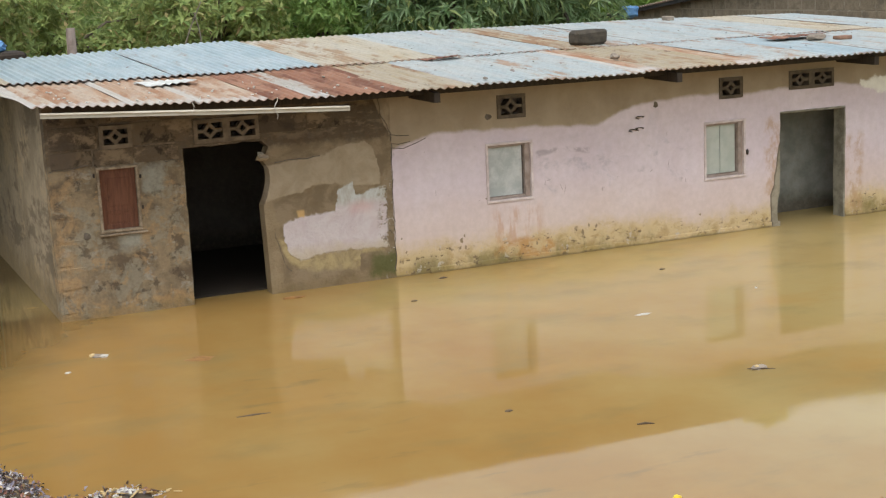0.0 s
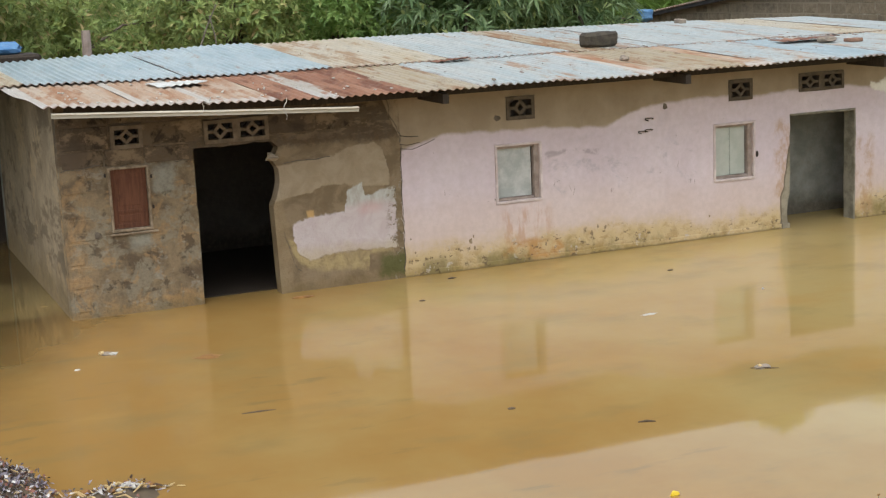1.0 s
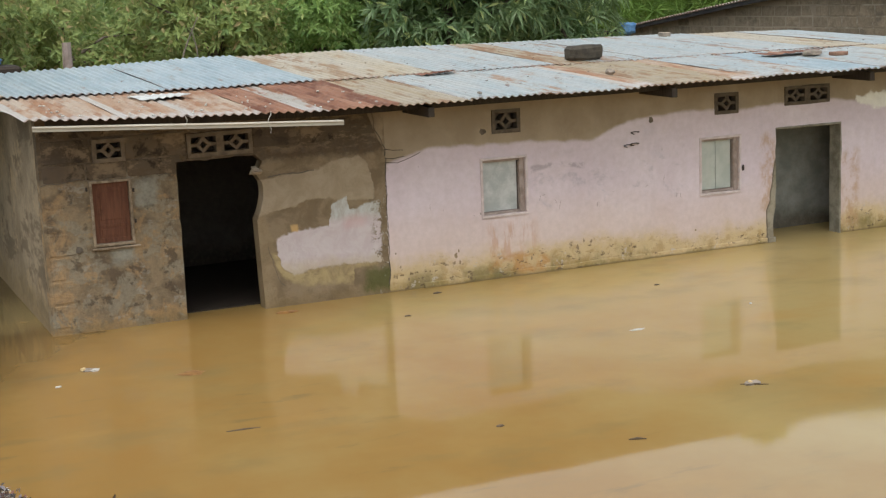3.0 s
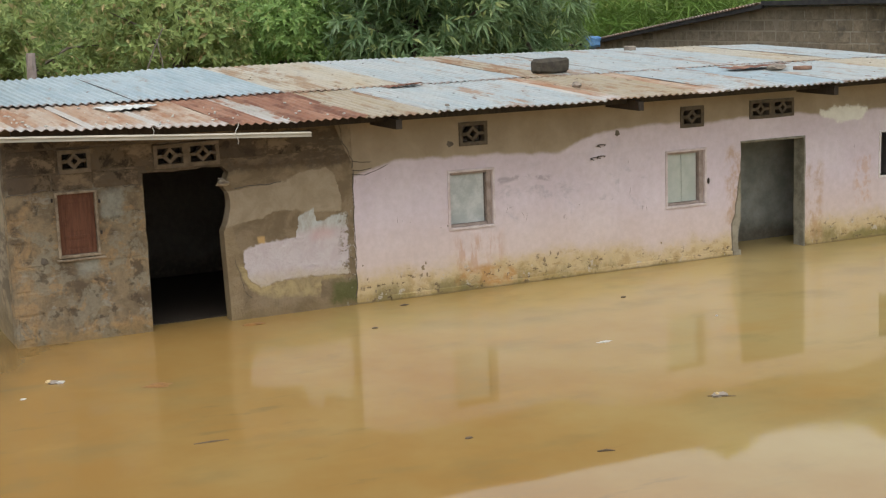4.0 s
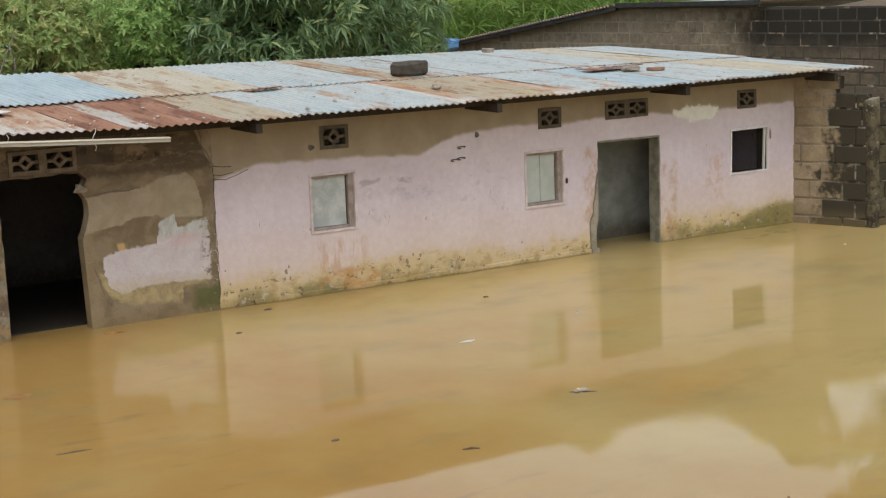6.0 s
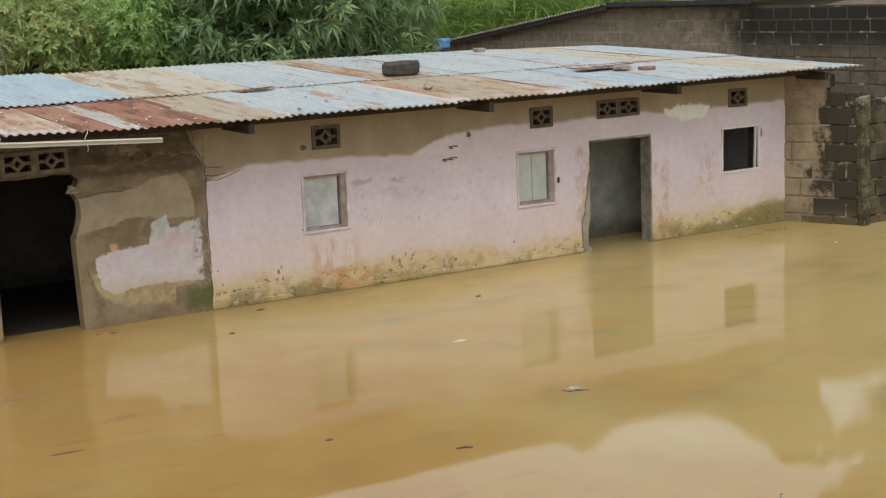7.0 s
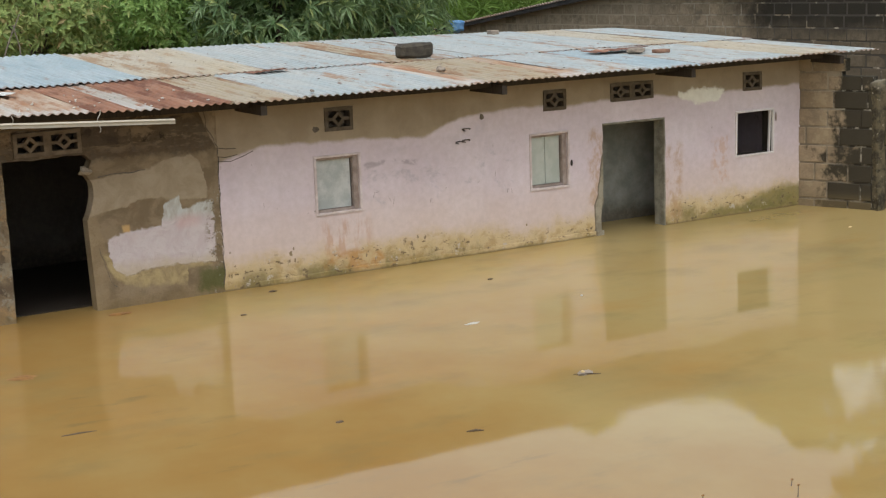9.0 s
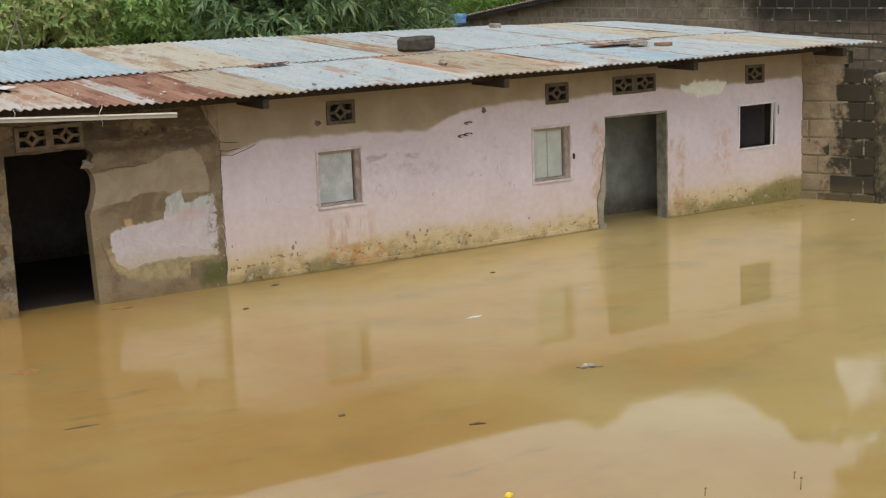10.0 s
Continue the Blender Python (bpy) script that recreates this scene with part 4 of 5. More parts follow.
part("shade_lining", box(a, b, 0.020, 0.16, c - 0.012, c - 0.001), BEAM, win)
part("shade_lining", box(a, b, 0.020, 0.16, d + 0.001, d + 0.012), BEAM, win)
part("casement", box(b - 0.034, b - 0.016, 0.004, 0.034, c + 0.004, d - 0.004, 0.003, Matrix.Rotation(0.035, 4, 'Y')), FRAME_WHITE, win, "edge of the opened white casement")
part("hook", lump(W3[1] + 0.034, -0.012, 1.05, 0.010, 0.010, 0.055, 3), CASING, win)

# doorway of the pink front
bm = bmesh.new()
add_box(bm, DOOR2[1] - 0.022, DOOR2[1], -0.006, 0.165, -0.95, DOOR2[3] - 0.022, 0.006)
add_box(bm, DOOR2[0], DOOR2[1], -0.006, 0.165, DOOR2[3] - 0.022, DOOR2[3], 0.006)
bmesh.ops.subdivide_edges(bm, edges=[e for e in bm.edges if e.calc_length() > 0.5], cuts=14)
roughen(bm, 0.007, 8)
part("door_frame", bm, FRAME_GREY, house, "grey worn timber door frame, no door leaf")

# ---- roof ----
def sheet(x0, x1, y0, y1, lift, mat, parent, seed, skew=0.0):
    pitch, amp = 0.077, 0.0095
    n = max(8, round((x1 - x0) / pitch * 6))
    rows = 9
    rnd = random.Random(seed)
    tilt, bow, dy = rnd.uniform(-0.004, 0.006), rnd.uniform(-0.006, 0.006), rnd.uniform(-0.035, 0.03)
    bm = bmesh.new()
    grid = []
    for j in range(rows + 1):
        f = j / rows
        row = []
        for i in range(n + 1):
            u = i / n
            x = x0 + (x1 - x0) * u + skew * f * (1 - u)
            y = y0 + dy + (y1 - y0) * f
            z = roof_z(x, y) + lift + tilt * u + bow * math.sin(math.pi * f)
            z += amp * math.cos(2 * math.pi * x / pitch) + 0.006 * noise.noise(Vector((x * 2.2, y * 1.5, seed)))
            if j == 0:
                z += 0.006 * noise.noise(Vector((x * 6, seed, 1)))
                y += 0.008 * noise.noise(Vector((x * 4, seed, 7)))
            row.append(bm.verts.new((x, y, z)))
        grid.append(row)
    faces = []
    for a, b in zip(grid, grid[1:]):
        for i in range(n):
            faces.append(bm.faces.new([a[i], a[i + 1], b[i + 1], b[i]]))
    r = bmesh.ops.extrude_face_region(bm, geom=faces)
    for v in r["geom"]:
        if isinstance(v, bmesh.types.BMVert):
            v.co.z -= 0.003
    return part("roof_sheet", bm, mat, parent, smooth=False)


roof = new("roof")
roof.parent = house
tagged(roof, "low lean-to roof of rusty corrugated sheets")
for y in (-0.35, 1.38, 2.6, 3.9):
    bm = bmesh.new()
    rings = [[bm.verts.new((x, y + dy, roof_z(x, y) - 0.018 + dz)) for dy, dz in ((-0.03, -0.06), (0.03, -0.06), (0.03, 0), (-0.03, 0))] for x in (-3.0, -2.1, -0.6, 2.0, 5.0, 7.05)]
    for a, b in zip(rings, rings[1:]):
        for i in range(4):
            bm.faces.new([a[i], a[(i + 1) % 4], b[(i + 1) % 4], b[i]])
    bm.faces.new(rings[0])
    bm.faces.new(rings[-1])
    part("purlin", bm, BEAM, roof, "dark timber purlin")

FRONT = [(-3.20, ORANGE_RUST), (-2.46, ORANGE_RUST), (-1.92, ORANGE_RUST), (-1.30, RED_RUST), (-0.98, STRIPE_RUST), (-0.72, RED_RUST), (-0.10, TAN_RUST), (0.56, PALE_ZINC),
         (1.40, PALE_ZINC), (2.26, ORANGE_RUST), (2.48, TAN_RUST), (2.95, TAN_RUST), (3.36, ORANGE_RUST), (3.62, PALE_ZINC), (4.35, BLUE_ZINC), (5.08, PALE_ZINC), (5.75, PALE_ZINC), (6.42, CREAM_ZINC),
         (7.05, PALE_ZINC), (7.64, None)]
BACK = [(-4.0, CREAM_ZINC), (-3.1, BLUE_ZINC), (-2.35, BLUE_ZINC), (-1.6, BLUE_ZINC), (-0.85, BLUE_ZINC), (-0.15, CREAM_ZINC), (0.5, CREAM_ZINC), (1.15, PALE_ZINC), (1.85, PALE_ZINC),
        (2.55, TAN_RUST), (2.95, PALE_ZINC), (3.7, PALE_ZINC), (4.5, PALE_ZINC), (5.2, PALE_ZINC), (5.95, CREAM_ZINC), (6.7, PALE_ZINC), (7.62, None)]
for i, ((x0, mat), (x1, _)) in enumerate(zip(FRONT, FRONT[1:])):
    sheet(x0, x1 + 0.04, Y_F, 1.48, 0.004 + 0.004 * (i % 2), mat, roof, 10 + i, -0.12 if i == 0 else 0.0)
for i, ((x0, mat), (x1, _)) in enumerate(zip(BACK, BACK[1:])):
    sheet(x0, x1 + 0.04, 1.32 if i < 5 else 1.40, Y_B, (0.026 if i < 5 else 0.013) + 0.004 * (i % 2), mat, roof, 40 + i)

for x in (0.22, 2.70, 5.02, 7.14):
    bm = bmesh.new()
    zt = roof_z(x, -0.3) - 0.035
    vs = [bm.verts.new((x + sx * 0.028, y, z)) for sx in (-1, 1) for y, z in ((0.16, zt + 0.02), (-0.58, zt - 0.02), (-0.58, zt - 0.105), (0.16, zt - 0.095))]
    for f in ((0, 1, 2, 3), (7, 6, 5, 4), (0, 4, 5, 1), (1, 5, 6, 2), (2, 6, 7, 3), (3, 7, 4, 0)):
        bm.faces.new([vs[i] for i in f])
    part("rafter_end", bm, BEAM, house, "dark timber rafter end under the eaves")

# eaves board over the grey front
bm = bmesh.new()
vs = []
for x, z in ((-3.14, 1.797), (-2.4, 1.757), (-1.7, 1.716), (-1.2, 1.690), (-0.60, 1.658)):
    vs.append([bm.verts.new((x, y, zz)) for y, zz in ((-0.60, z), (-0.625, z - 0.012), (-0.612, z - 0.016), (-0.612, z - 0.042), (-0.585, z - 0.042), (-0.585, z))])
for a, b in zip(vs, vs[1:]):
    for i in range(6):
        bm.faces.new([a[i], a[(i + 1) % 6], b[(i + 1) % 6], b[i]])
bm.faces.new(vs[0])
bm.faces.new(vs[-1])
part("eaves_board", bm, FASCIA, house, "cream painted eaves board, peeling")
for k, (x, z) in enumerate(((-1.95, 1.74), (-1.25, 1.73))):
    pts = [(x + 0.015 * math.sin(i * 1.3 + k), -0.635 + 0.004 * i, z + 0.05 - 0.03 * i) for i in range(4 + 3 * k)]
    part("string", tube(pts, [0.004] * len(pts), 5), WHITE, house, "torn white string")

# wires that stick out of the joint between the two fronts
for k, pts in enumerate(([(0.0, 0.0, 1.31), (0.06, -0.05, 1.30), (0.14, -0.09, 1.30)], [(0.0, 0.0, 1.23), (0.05, -0.06, 1.225), (0.10, -0.08, 1.235), (0.15, -0.1, 1.245)],
                         [(0.0, 0.0, 1.19), (0.09, -0.07, 1.185), (0.2, -0.12, 1.23), (0.28, -0.15, 1.27)])):
    part("reinforcing_wire", tube(pts, [0.003] * len(pts), 5), WIRE, house, "rusty bent wire")
for cx, cz in ((2.60, 1.25), (2.52, 1.13), (2.595, 1.14)):
    pts = [(cx + 0.035 * math.cos(a) + 0.02 * math.sin(2 * a), -0.02 - 0.01 * math.sin(a), cz + 0.014 * math.sin(a)) for a in [0.6 * i for i in range(9)]]
    part("wire_hook", tube(pts, [0.005] * len(pts), 5), WIRE, house, "bent rusty wire hook")
part("wall_hole", lump(2.80, 0.001, 1.36, 0.03, 0.003, 0.03, 6, 0.6), BARK, house, "dark hole knocked in the wall")
part("wall_hole", lump(0.98, 0.001, 1.39, 0.04, 0.003, 0.03, 9, 0.6), BARK, house)

# scratches and knocks in the pink paint
for x, z, s, a in ((1.56, 0.72, 0.03, 1.3), (1.60, 0.74, 0.025, 0.3), (1.73, 0.66, 0.035, 2.0), (1.77, 0.63, 0.045, 1.35), (0.42, 0.74, 0.03, 1.6),
                   (3.08, 0.60, 0.025, 1.5), (3.13, 0.59, 0.025, 1.7), (2.74, 0.72, 0.02, 0.6), (2.94, 0.78, 0.035, 1.4), (0.86, 0.62, 0.010, 0.3), (2.36, 0.70, 0.010, 0.3)):
    pts = [(x + s * u * math.cos(a), -0.0002, z + s * u * math.sin(a)) for u in (-1, -0.4, 0.3, 1)]
    part("scratch", tube(pts, [0.0008, 0.0024, 0.0018, 0.0006], 5), CASING, house, "dark scrape in the paint")
for x, z, s in ((0.66, 0.27, 0.03), (0.70, 0.20, 0.025), (0.645, 0.20, 0.02), (0.69, 0.31, 0.018), (1.95, 0.20, 0.03), (2.1, 0.24, 0.025), (2.02, 0.26, 0.018), (1.45, 0.15, 0.02), (2.55, 0.16, 0.016), (3.3, 0.22, 0.016),
                (0.06, 0.35, 0.014), (0.10, 0.22, 0.016), (0.04, 0.14, 0.018), (0.18, 0.10, 0.02), (0.93, 0.63, 0.014)):
    part("chip", lump(x, 0.001, z, s * 0.5, 0.004, s * 0.85, x * 7, 0.9), SILL, house, "knocked-off chip of render")

# cracks in the grey front and along its joint with the pink one
def crack(points, width, seed):
    pts = []
    for (x0, z0), (x1, z1) in zip(points, points[1:]):
        n = max(3, int(math.hypot(x1 - x0, z1 - z0) / 0.035))
        for i in range(n):
            x, z = x0 + (x1 - x0) * i / n, z0 + (z1 - z0) * i / n
            w = noise.noise_vector(Vector((x * 13, z * 13, seed)))
            pts.append((x + 0.016 * w.x, -0.001, z + 0.016 * w.y))
    radii = [width * (0.5 + 0.9 * abs(noise.noise(Vector((i * 0.6, seed, 2))))) for i in range(len(pts))]
    part("crack", tube(pts, radii, 5), MORTAR_DARK, house, "dark line for a ragged crack in the render and its shadow")


# dark tubes also paint the shadow along the render's broken upper edge
crack([(-3.02, 1.265), (-2.85, 1.27), (-2.66, 1.29)], 0.006, 1)
crack([(-2.28, 1.285), (-2.12, 1.30), (-2.05, 1.26), (-1.95, 1.29)], 0.006, 2)
crack([(-1.10, 1.16), (-0.95, 1.17), (-0.83, 1.175), (-0.64, 1.19)], 0.007, 4)
crack([(-0.13, 1.70), (-0.10, 1.60), (-0.09, 1.51), (-0.03, 1.40), (0.0, 1.32), (0.0, 1.22)], 0.006, 5)
crack([(0.004, 1.24), (0.002, 0.9), (-0.004, 0.45), (-0.006, 0.02)], 0.007, 6)
crack([(-1.13, 0.55), (-1.10, 0.38), (-1.06, 0.26), (-0.98, 0.15)], 0.003, 8)
part("wall_hole", lump(-2.76, 0.004, 0.70, 0.035, 0.012, 0.03, 6, 0.5), MORTAR_DARK, house, "dark hole knocked in the wall")

# ---- things on the roof ----
def roof_place(x, y):
    return roof_z(x, y) + 0.03


def roof_lump(name, x, y, sx, sy, sz, mat, label, category, seed, sharp=True):
    z = roof_place(x, y)
    if sharp:
        bm = box(x - sx, x + sx, y - sy, y + sy, z - 0.012, z - 0.012 + 2 * sz, min(sx, sy, sz) * 0.35)
        bmesh.ops.subdivide_edges(bm, edges=bm.edges[:], cuts=1, use_grid_fill=True)
        roughen(bm, min(sx, sy, sz) * 0.25, 9, seed)
    else:
        bm = lump(x, y, z + sz * 0.7, sx, sy, sz, seed, 0.35)
    return solo(name, bm, mat, label, category)


roof_lump("concrete_block", 3.02, 1.66, 0.195, 0.09, 0.080, BRICKY, "dark mouldy concrete block weighing down the roof", "concrete block", 1)
roof_lump("stone", 2.50, 0.25, 0.05, 0.05, 0.03, STONE, "small grey stone on the roof sheets", "stone", 2, False)
roof_lump("stone", 5.22, 0.62, 0.12, 0.09, 0.035, STONE, "flat brown stone on the roof sheets", "stone", 3, False)
roof_lump("brick_piece", 5.50, 0.52, 0.085, 0.06, 0.020, REDDISH, "reddish broken brick piece on the roof", "brick", 4)
roof_lump("brick_piece", 5.46, 3.85, 0.06, 0.06, 0.03, STONE, "tan broken brick at the roof's far edge", "brick", 5)
roof_lump("stone", 0.75, -0.45, 0.02, 0.03, 0.012, STONE, "small stone on the roof edge", "stone", 6, False)


def loose_sheet(x, y, w, d, turn, mat, label, lift=0.03):
    bm = bmesh.new()
    n = 14
    rows = [[None] * (n + 1) for _ in range(4)]
    for j in range(4):
        for i in range(n + 1):
            u, v = i / n - 0.5, j / 3 - 0.5
            px = x + u * w * math.cos(turn) - v * d * math.sin(turn)
            py = y + u * w * math.sin(turn) + v * d * math.cos(turn)
            edge = 1 + 0.25 * noise.noise(Vector((i * 0.7, j * 0.9, x)))
            rows[j][i] = bm.verts.new((x + (px - x) * edge, y + (py - y) * edge, roof_z(px, py) + lift + 0.03 * (u + 0.5) * (0.5 - v) + 0.008 * math.cos(u * w / 0.076 * 6.28)))
    fs = [bm.faces.new([rows[j][i], rows[j][i + 1], rows[j + 1][i + 1], rows[j + 1][i]]) for j in range(3) for i in range(n)]
    r = bmesh.ops.extrude_face_region(bm, geom=fs)
    for v in r["geom"]:
        if isinstance(v, bmesh.types.BMVert):
            v.co.z -= 0.004
    return solo("loose_roof_sheet", bm, mat, label, "roof sheet")


loose_sheet(-1.80, 0.80, 0.48, 0.40, 0.05, WHITE_SHEET, "torn whitish sheet piece lying on the roof", 0.024)
loose_sheet(5.12, 0.86, 0.72, 0.26, 0.0, RED_RUST, "bent rusty sheet piece lying on the roof", 0.045)
loose_sheet(1.10, 1.28, 0.40, 0.16, 0.1, RED_RUST, "small rusty sheet piece over a seam", 0.03)
# pale specks of peeled coating on the rusty sheets
rnd = random.Random(4)
bm = bmesh.new()
for i in range(45):
    x, y = rnd.uniform(-3.0, -0.2), rnd.choice([-0.45, -0.3, -0.1, 0.1, 0.5, 0.9]) + rnd.uniform(-0.1, 0.1)
    s = rnd.uniform(0.005, 0.017)
    z = roof_z(x, y) + 0.021
    bmesh.ops.create_icosphere(bm, subdivisions=1, radius=1, matrix=Matrix.Translation((x, y, z)) @ Matrix.Diagonal((s, s * 1.4, 0.008, 1)))
solo("paint_specks", bm, WHITE, "white specks scattered over the rusty sheets", "litter", kind="stuff")
rnd = random.Random(14)
bm = bmesh.new()
for i in range(60):
    x, y = rnd.uniform(-0.2, 7.3), rnd.uniform(-0.5, 3.9)
    s = rnd.uniform(0.003, 0.010)
    z = roof_z(x, y) + (0.018 if y < 1.3 else 0.030)
    bmesh.ops.create_icosphere(bm, subdivisions=1, radius=1, matrix=Matrix.Translation((x, y, z)) @ Matrix.Diagonal((s * 1.8, s * 1.2, 0.003, 1)))
solo("roof_debris", bm, TWIG, "dark dead leaves and nail heads on the roof", "litter", kind="stuff")

# ---- block walls ----
def unit_block(name, mat):
    bm = box(-0.5, 0.5, -0.5, 0.5, -0.5, 0.5, 0.035)
    for v in bm.verts:
        v.co.x += 0.012 * noise.noise(v.co * 5)
        v.co.z += 0.03 * noise.noise(v.co * 7 + Vector((3, 0, 0)))
    me = finish(name, bm, mat)
    return me


def block_wall(parent, mesh, p, q, z0, z1, top, depth, rnd, length=0.40, height=0.20, joint=0.016, skip=None):
    """Courses of blocks from p to q (plan), standing proud of a mortar core that the caller builds."""
    p, q = Vector((*p, 0)), Vector((*q, 0))
    run, d = (q - p).length, (q - p).normalized()
    ang = math.atan2(d.y, d.x)
    course = 0
    z = z0
    while z + height * 0.6 < z1:
        s = -rnd.uniform(0, length) if course % 2 else -0.02
        while s < run:
            a, b = max(s, 0), min(s + length, run)
            mid = (a + b) / 2
            if b - a > 0.06 and z + height * 0.7 < top(mid) and not (skip and skip(mid, z)):
                c = p + d * mid
                zt = min(z + height, top(mid))
                ob = new("block", mesh)
                ob.parent = parent
                ob.matrix_parent_inverse = Matrix.Translation(-parent.location)
                ob.location = (c.x, c.y, (z + zt) / 2)
                ob.rotation_euler = (rnd.uniform(-0.006, 0.006), rnd.uniform(-0.01, 0.01), ang + rnd.uniform(-0.012, 0.012))
                ob.scale = (b - a - joint, depth + rnd.uniform(-0.006, 0.012), zt - z - joint)
            s += length
        z += height
        course += 1


def profile_wall(p, q, z0, tops, depth):
    """A mortar core along p to q whose top follows (distance, height) points."""
    p, q = Vector((*p, 0)), Vector((*q, 0))
    d = (q - p).normalized()
    n = Vector((-d.y, d.x, 0)) * depth / 2
    bm = bmesh.new()
    rings = []
    for s, z in tops:
        c = p + d * s
        rings.append([bm.verts.new(c + n * k + Vector((0, 0, h))) for k, h in ((-1, z0), (1, z0), (1, z), (-1, z))])
    for a, b in zip(rings, rings[1:]):
        for i in range(4):
            bm.faces.new([a[i], a[(i + 1) % 4], b[(i + 1) % 4], b[i]])
    bm.faces.new(rings[0])
    bm.faces.new(rings[-1])
    return bm


rnd = random.Random(7)
wet_mesh, far_mesh, old_mesh = unit_block("block", BLOCK_WET), unit_block("block", BLOCK_FAR), unit_block("block", BLOCK_OLD)

# low yard wall that meets the end of the pink front
A, B, C = (7.125, 0.06), (7.43, -0.80), (9.6, -0.62)
yard = thing("yard_wall", "mould-blackened block wall standing in the flood", "wall")
part("mortar_core", profile_wall(A, B, -0.95, [(0, 1.66), (0.53, 1.66), (0.54, 1.47), (0.91, 1.47)], 0.12), MORTAR, yard)
part("mortar_core", profile_wall((7.56, -0.755), C, -0.95, [(0, 1.38), (2.0, 1.38)], 0.12), MORTAR, yard)
pillar = box(7.37, 7.51, -0.89, -0.74, -0.95, 1.44, 0.012)
bmesh.ops.subdivide_edges(pillar, edges=pillar.edges[:], cuts=6, use_grid_fill=True)
roughen(pillar, 0.035, 4)
roughen(pillar, 0.012, 16)
part("corner_pillar", pillar, make_pillar(), yard, "rough cement corner, black with mould")
block_wall(yard, wet_mesh, A, B, -0.32, 1.70, lambda s: 1.68 if s < 0.53 else 1.49, 0.14, rnd, 0.40, 0.205, 0.020)
block_wall(yard, wet_mesh, (7.50, -0.76), C, -0.32, 1.42, lambda s: 1.40, 0.15, rnd, 0.40, 0.205)

# the neighbour's house beyond
far = thing("neighbour_house", "grey block house with a low black-edged roof", "house", at=(12.4, 8, 0))
TOPS = [(0, 2.30), (3.9, 2.33), (7.85, 2.33), (15.2, 1.44)]
part("mortar_core", profile_wall((12.475, 2.0), (12.475, 17.2), 0.0, TOPS, 0.158), MORTAR_FAR, far)
block_wall(far, far_mesh, (12.475, 2.0), (12.475, 17.2), 0.70, 2.36, lambda s: float(np.interp(s, [a for a, _ in TOPS], [b for _, b in TOPS])) - 0.005, 0.165, rnd, 0.40, 0.20, 0.021)
part("front_wall", box(12.56, 20.0, 2.0, 2.15, 0.0, 2.29), make_block("grey_render_far", (0.2, 0.17, 0.14), (0.26, 0.22, 0.18), (0.06, 0.05, 0.04), (0.5, 0.6)), far)


def slope_sheet(y0, z0, y1, z1, x0, x1, pitch=0.10):
    bm = bmesh.new()
    n = round(abs(y1 - y0) / pitch * 4)
    lo = []
    for i in range(n + 1):
        f = i / n
        y, z = y0 + (y1 - y0) * f, z0 + (z1 - z0) * f
        z += 0.018 * math.cos(2 * math.pi * i / 4)
        lo.append((bm.verts.new((x0, y, z)), bm.verts.new((x1, y, z))))
    fs = [bm.faces.new([a[0], b[0], b[1], a[1]]) for a, b in zip(lo, lo[1:])]
    r = bmesh.ops.extrude_face_region(bm, geom=fs)
    for v in r["geom"]:
        if isinstance(v, bmesh.types.BMVert):
            v.co.z += 0.012
    return bm


part("roof_sheet", slope_sheet(5.95, 2.42, 9.9, 2.40, 12.2, 20.0), PALE_ZINC, far, "pale corrugated roof sheets seen edge on")
part("roof_sheet", slope_sheet(9.9, 2.40, 17.4, 1.47, 12.13, 20.0), PALE_ZINC, far)
bm = bmesh.new()
vs = [[bm.verts.new((x, y, z + k)) for k in (0, 0.075)] for x in (12.16, 12.21) for y, z in ((9.75, 2.325), (17.4, 1.395))]
bm.faces.new([vs[0][0], vs[1][0], vs[1][1], vs[0][1]])
bm.faces.new([vs[2][0], vs[3][0], vs[3][1], vs[2][1]])
bm.faces.new([vs[0][1], vs[1][1], vs[3][1], vs[2][1]])
bm.faces.new([vs[0][0], vs[1][0], vs[3][0], vs[2][0]])
bm.faces.new([vs[0][0], vs[0][1], vs[2][1], vs[2][0]])
bm.faces.new([vs[1][0], vs[1][1], vs[3][1], vs[3][0]])
part("verge_trim", bm, BLACK_TRIM, far, "black roof edge strip")
part("verge_trim", box(12.14, 12.19, 5.95, 9.748, 2.375, 2.455), BLACK_TRIM, far)

# exposed blocks of the grey front
tan_mesh = unit_block("block", GREY)


def wall_block(mesh, x0, x1, z0, z1, proud):
    ob = new("block", mesh)
    ob.parent = house
    ob.location = ((x0 + x1) / 2, 0.04, (z0 + z1) / 2)
    ob.rotation_euler = (rnd.uniform(-0.008, 0.008), rnd.uniform(-0.012, 0.012), rnd.uniform(-0.006, 0.006))
    ob.scale = (x1 - x0 - 0.014, 0.08 + 2 * proud, z1 - z0 - 0.012)


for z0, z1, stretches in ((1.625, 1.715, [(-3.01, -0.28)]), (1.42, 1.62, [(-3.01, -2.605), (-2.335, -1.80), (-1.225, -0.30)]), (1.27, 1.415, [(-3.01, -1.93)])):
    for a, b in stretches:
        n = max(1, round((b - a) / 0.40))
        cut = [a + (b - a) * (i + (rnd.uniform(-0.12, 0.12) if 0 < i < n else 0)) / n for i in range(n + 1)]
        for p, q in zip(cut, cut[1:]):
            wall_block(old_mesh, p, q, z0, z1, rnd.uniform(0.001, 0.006))
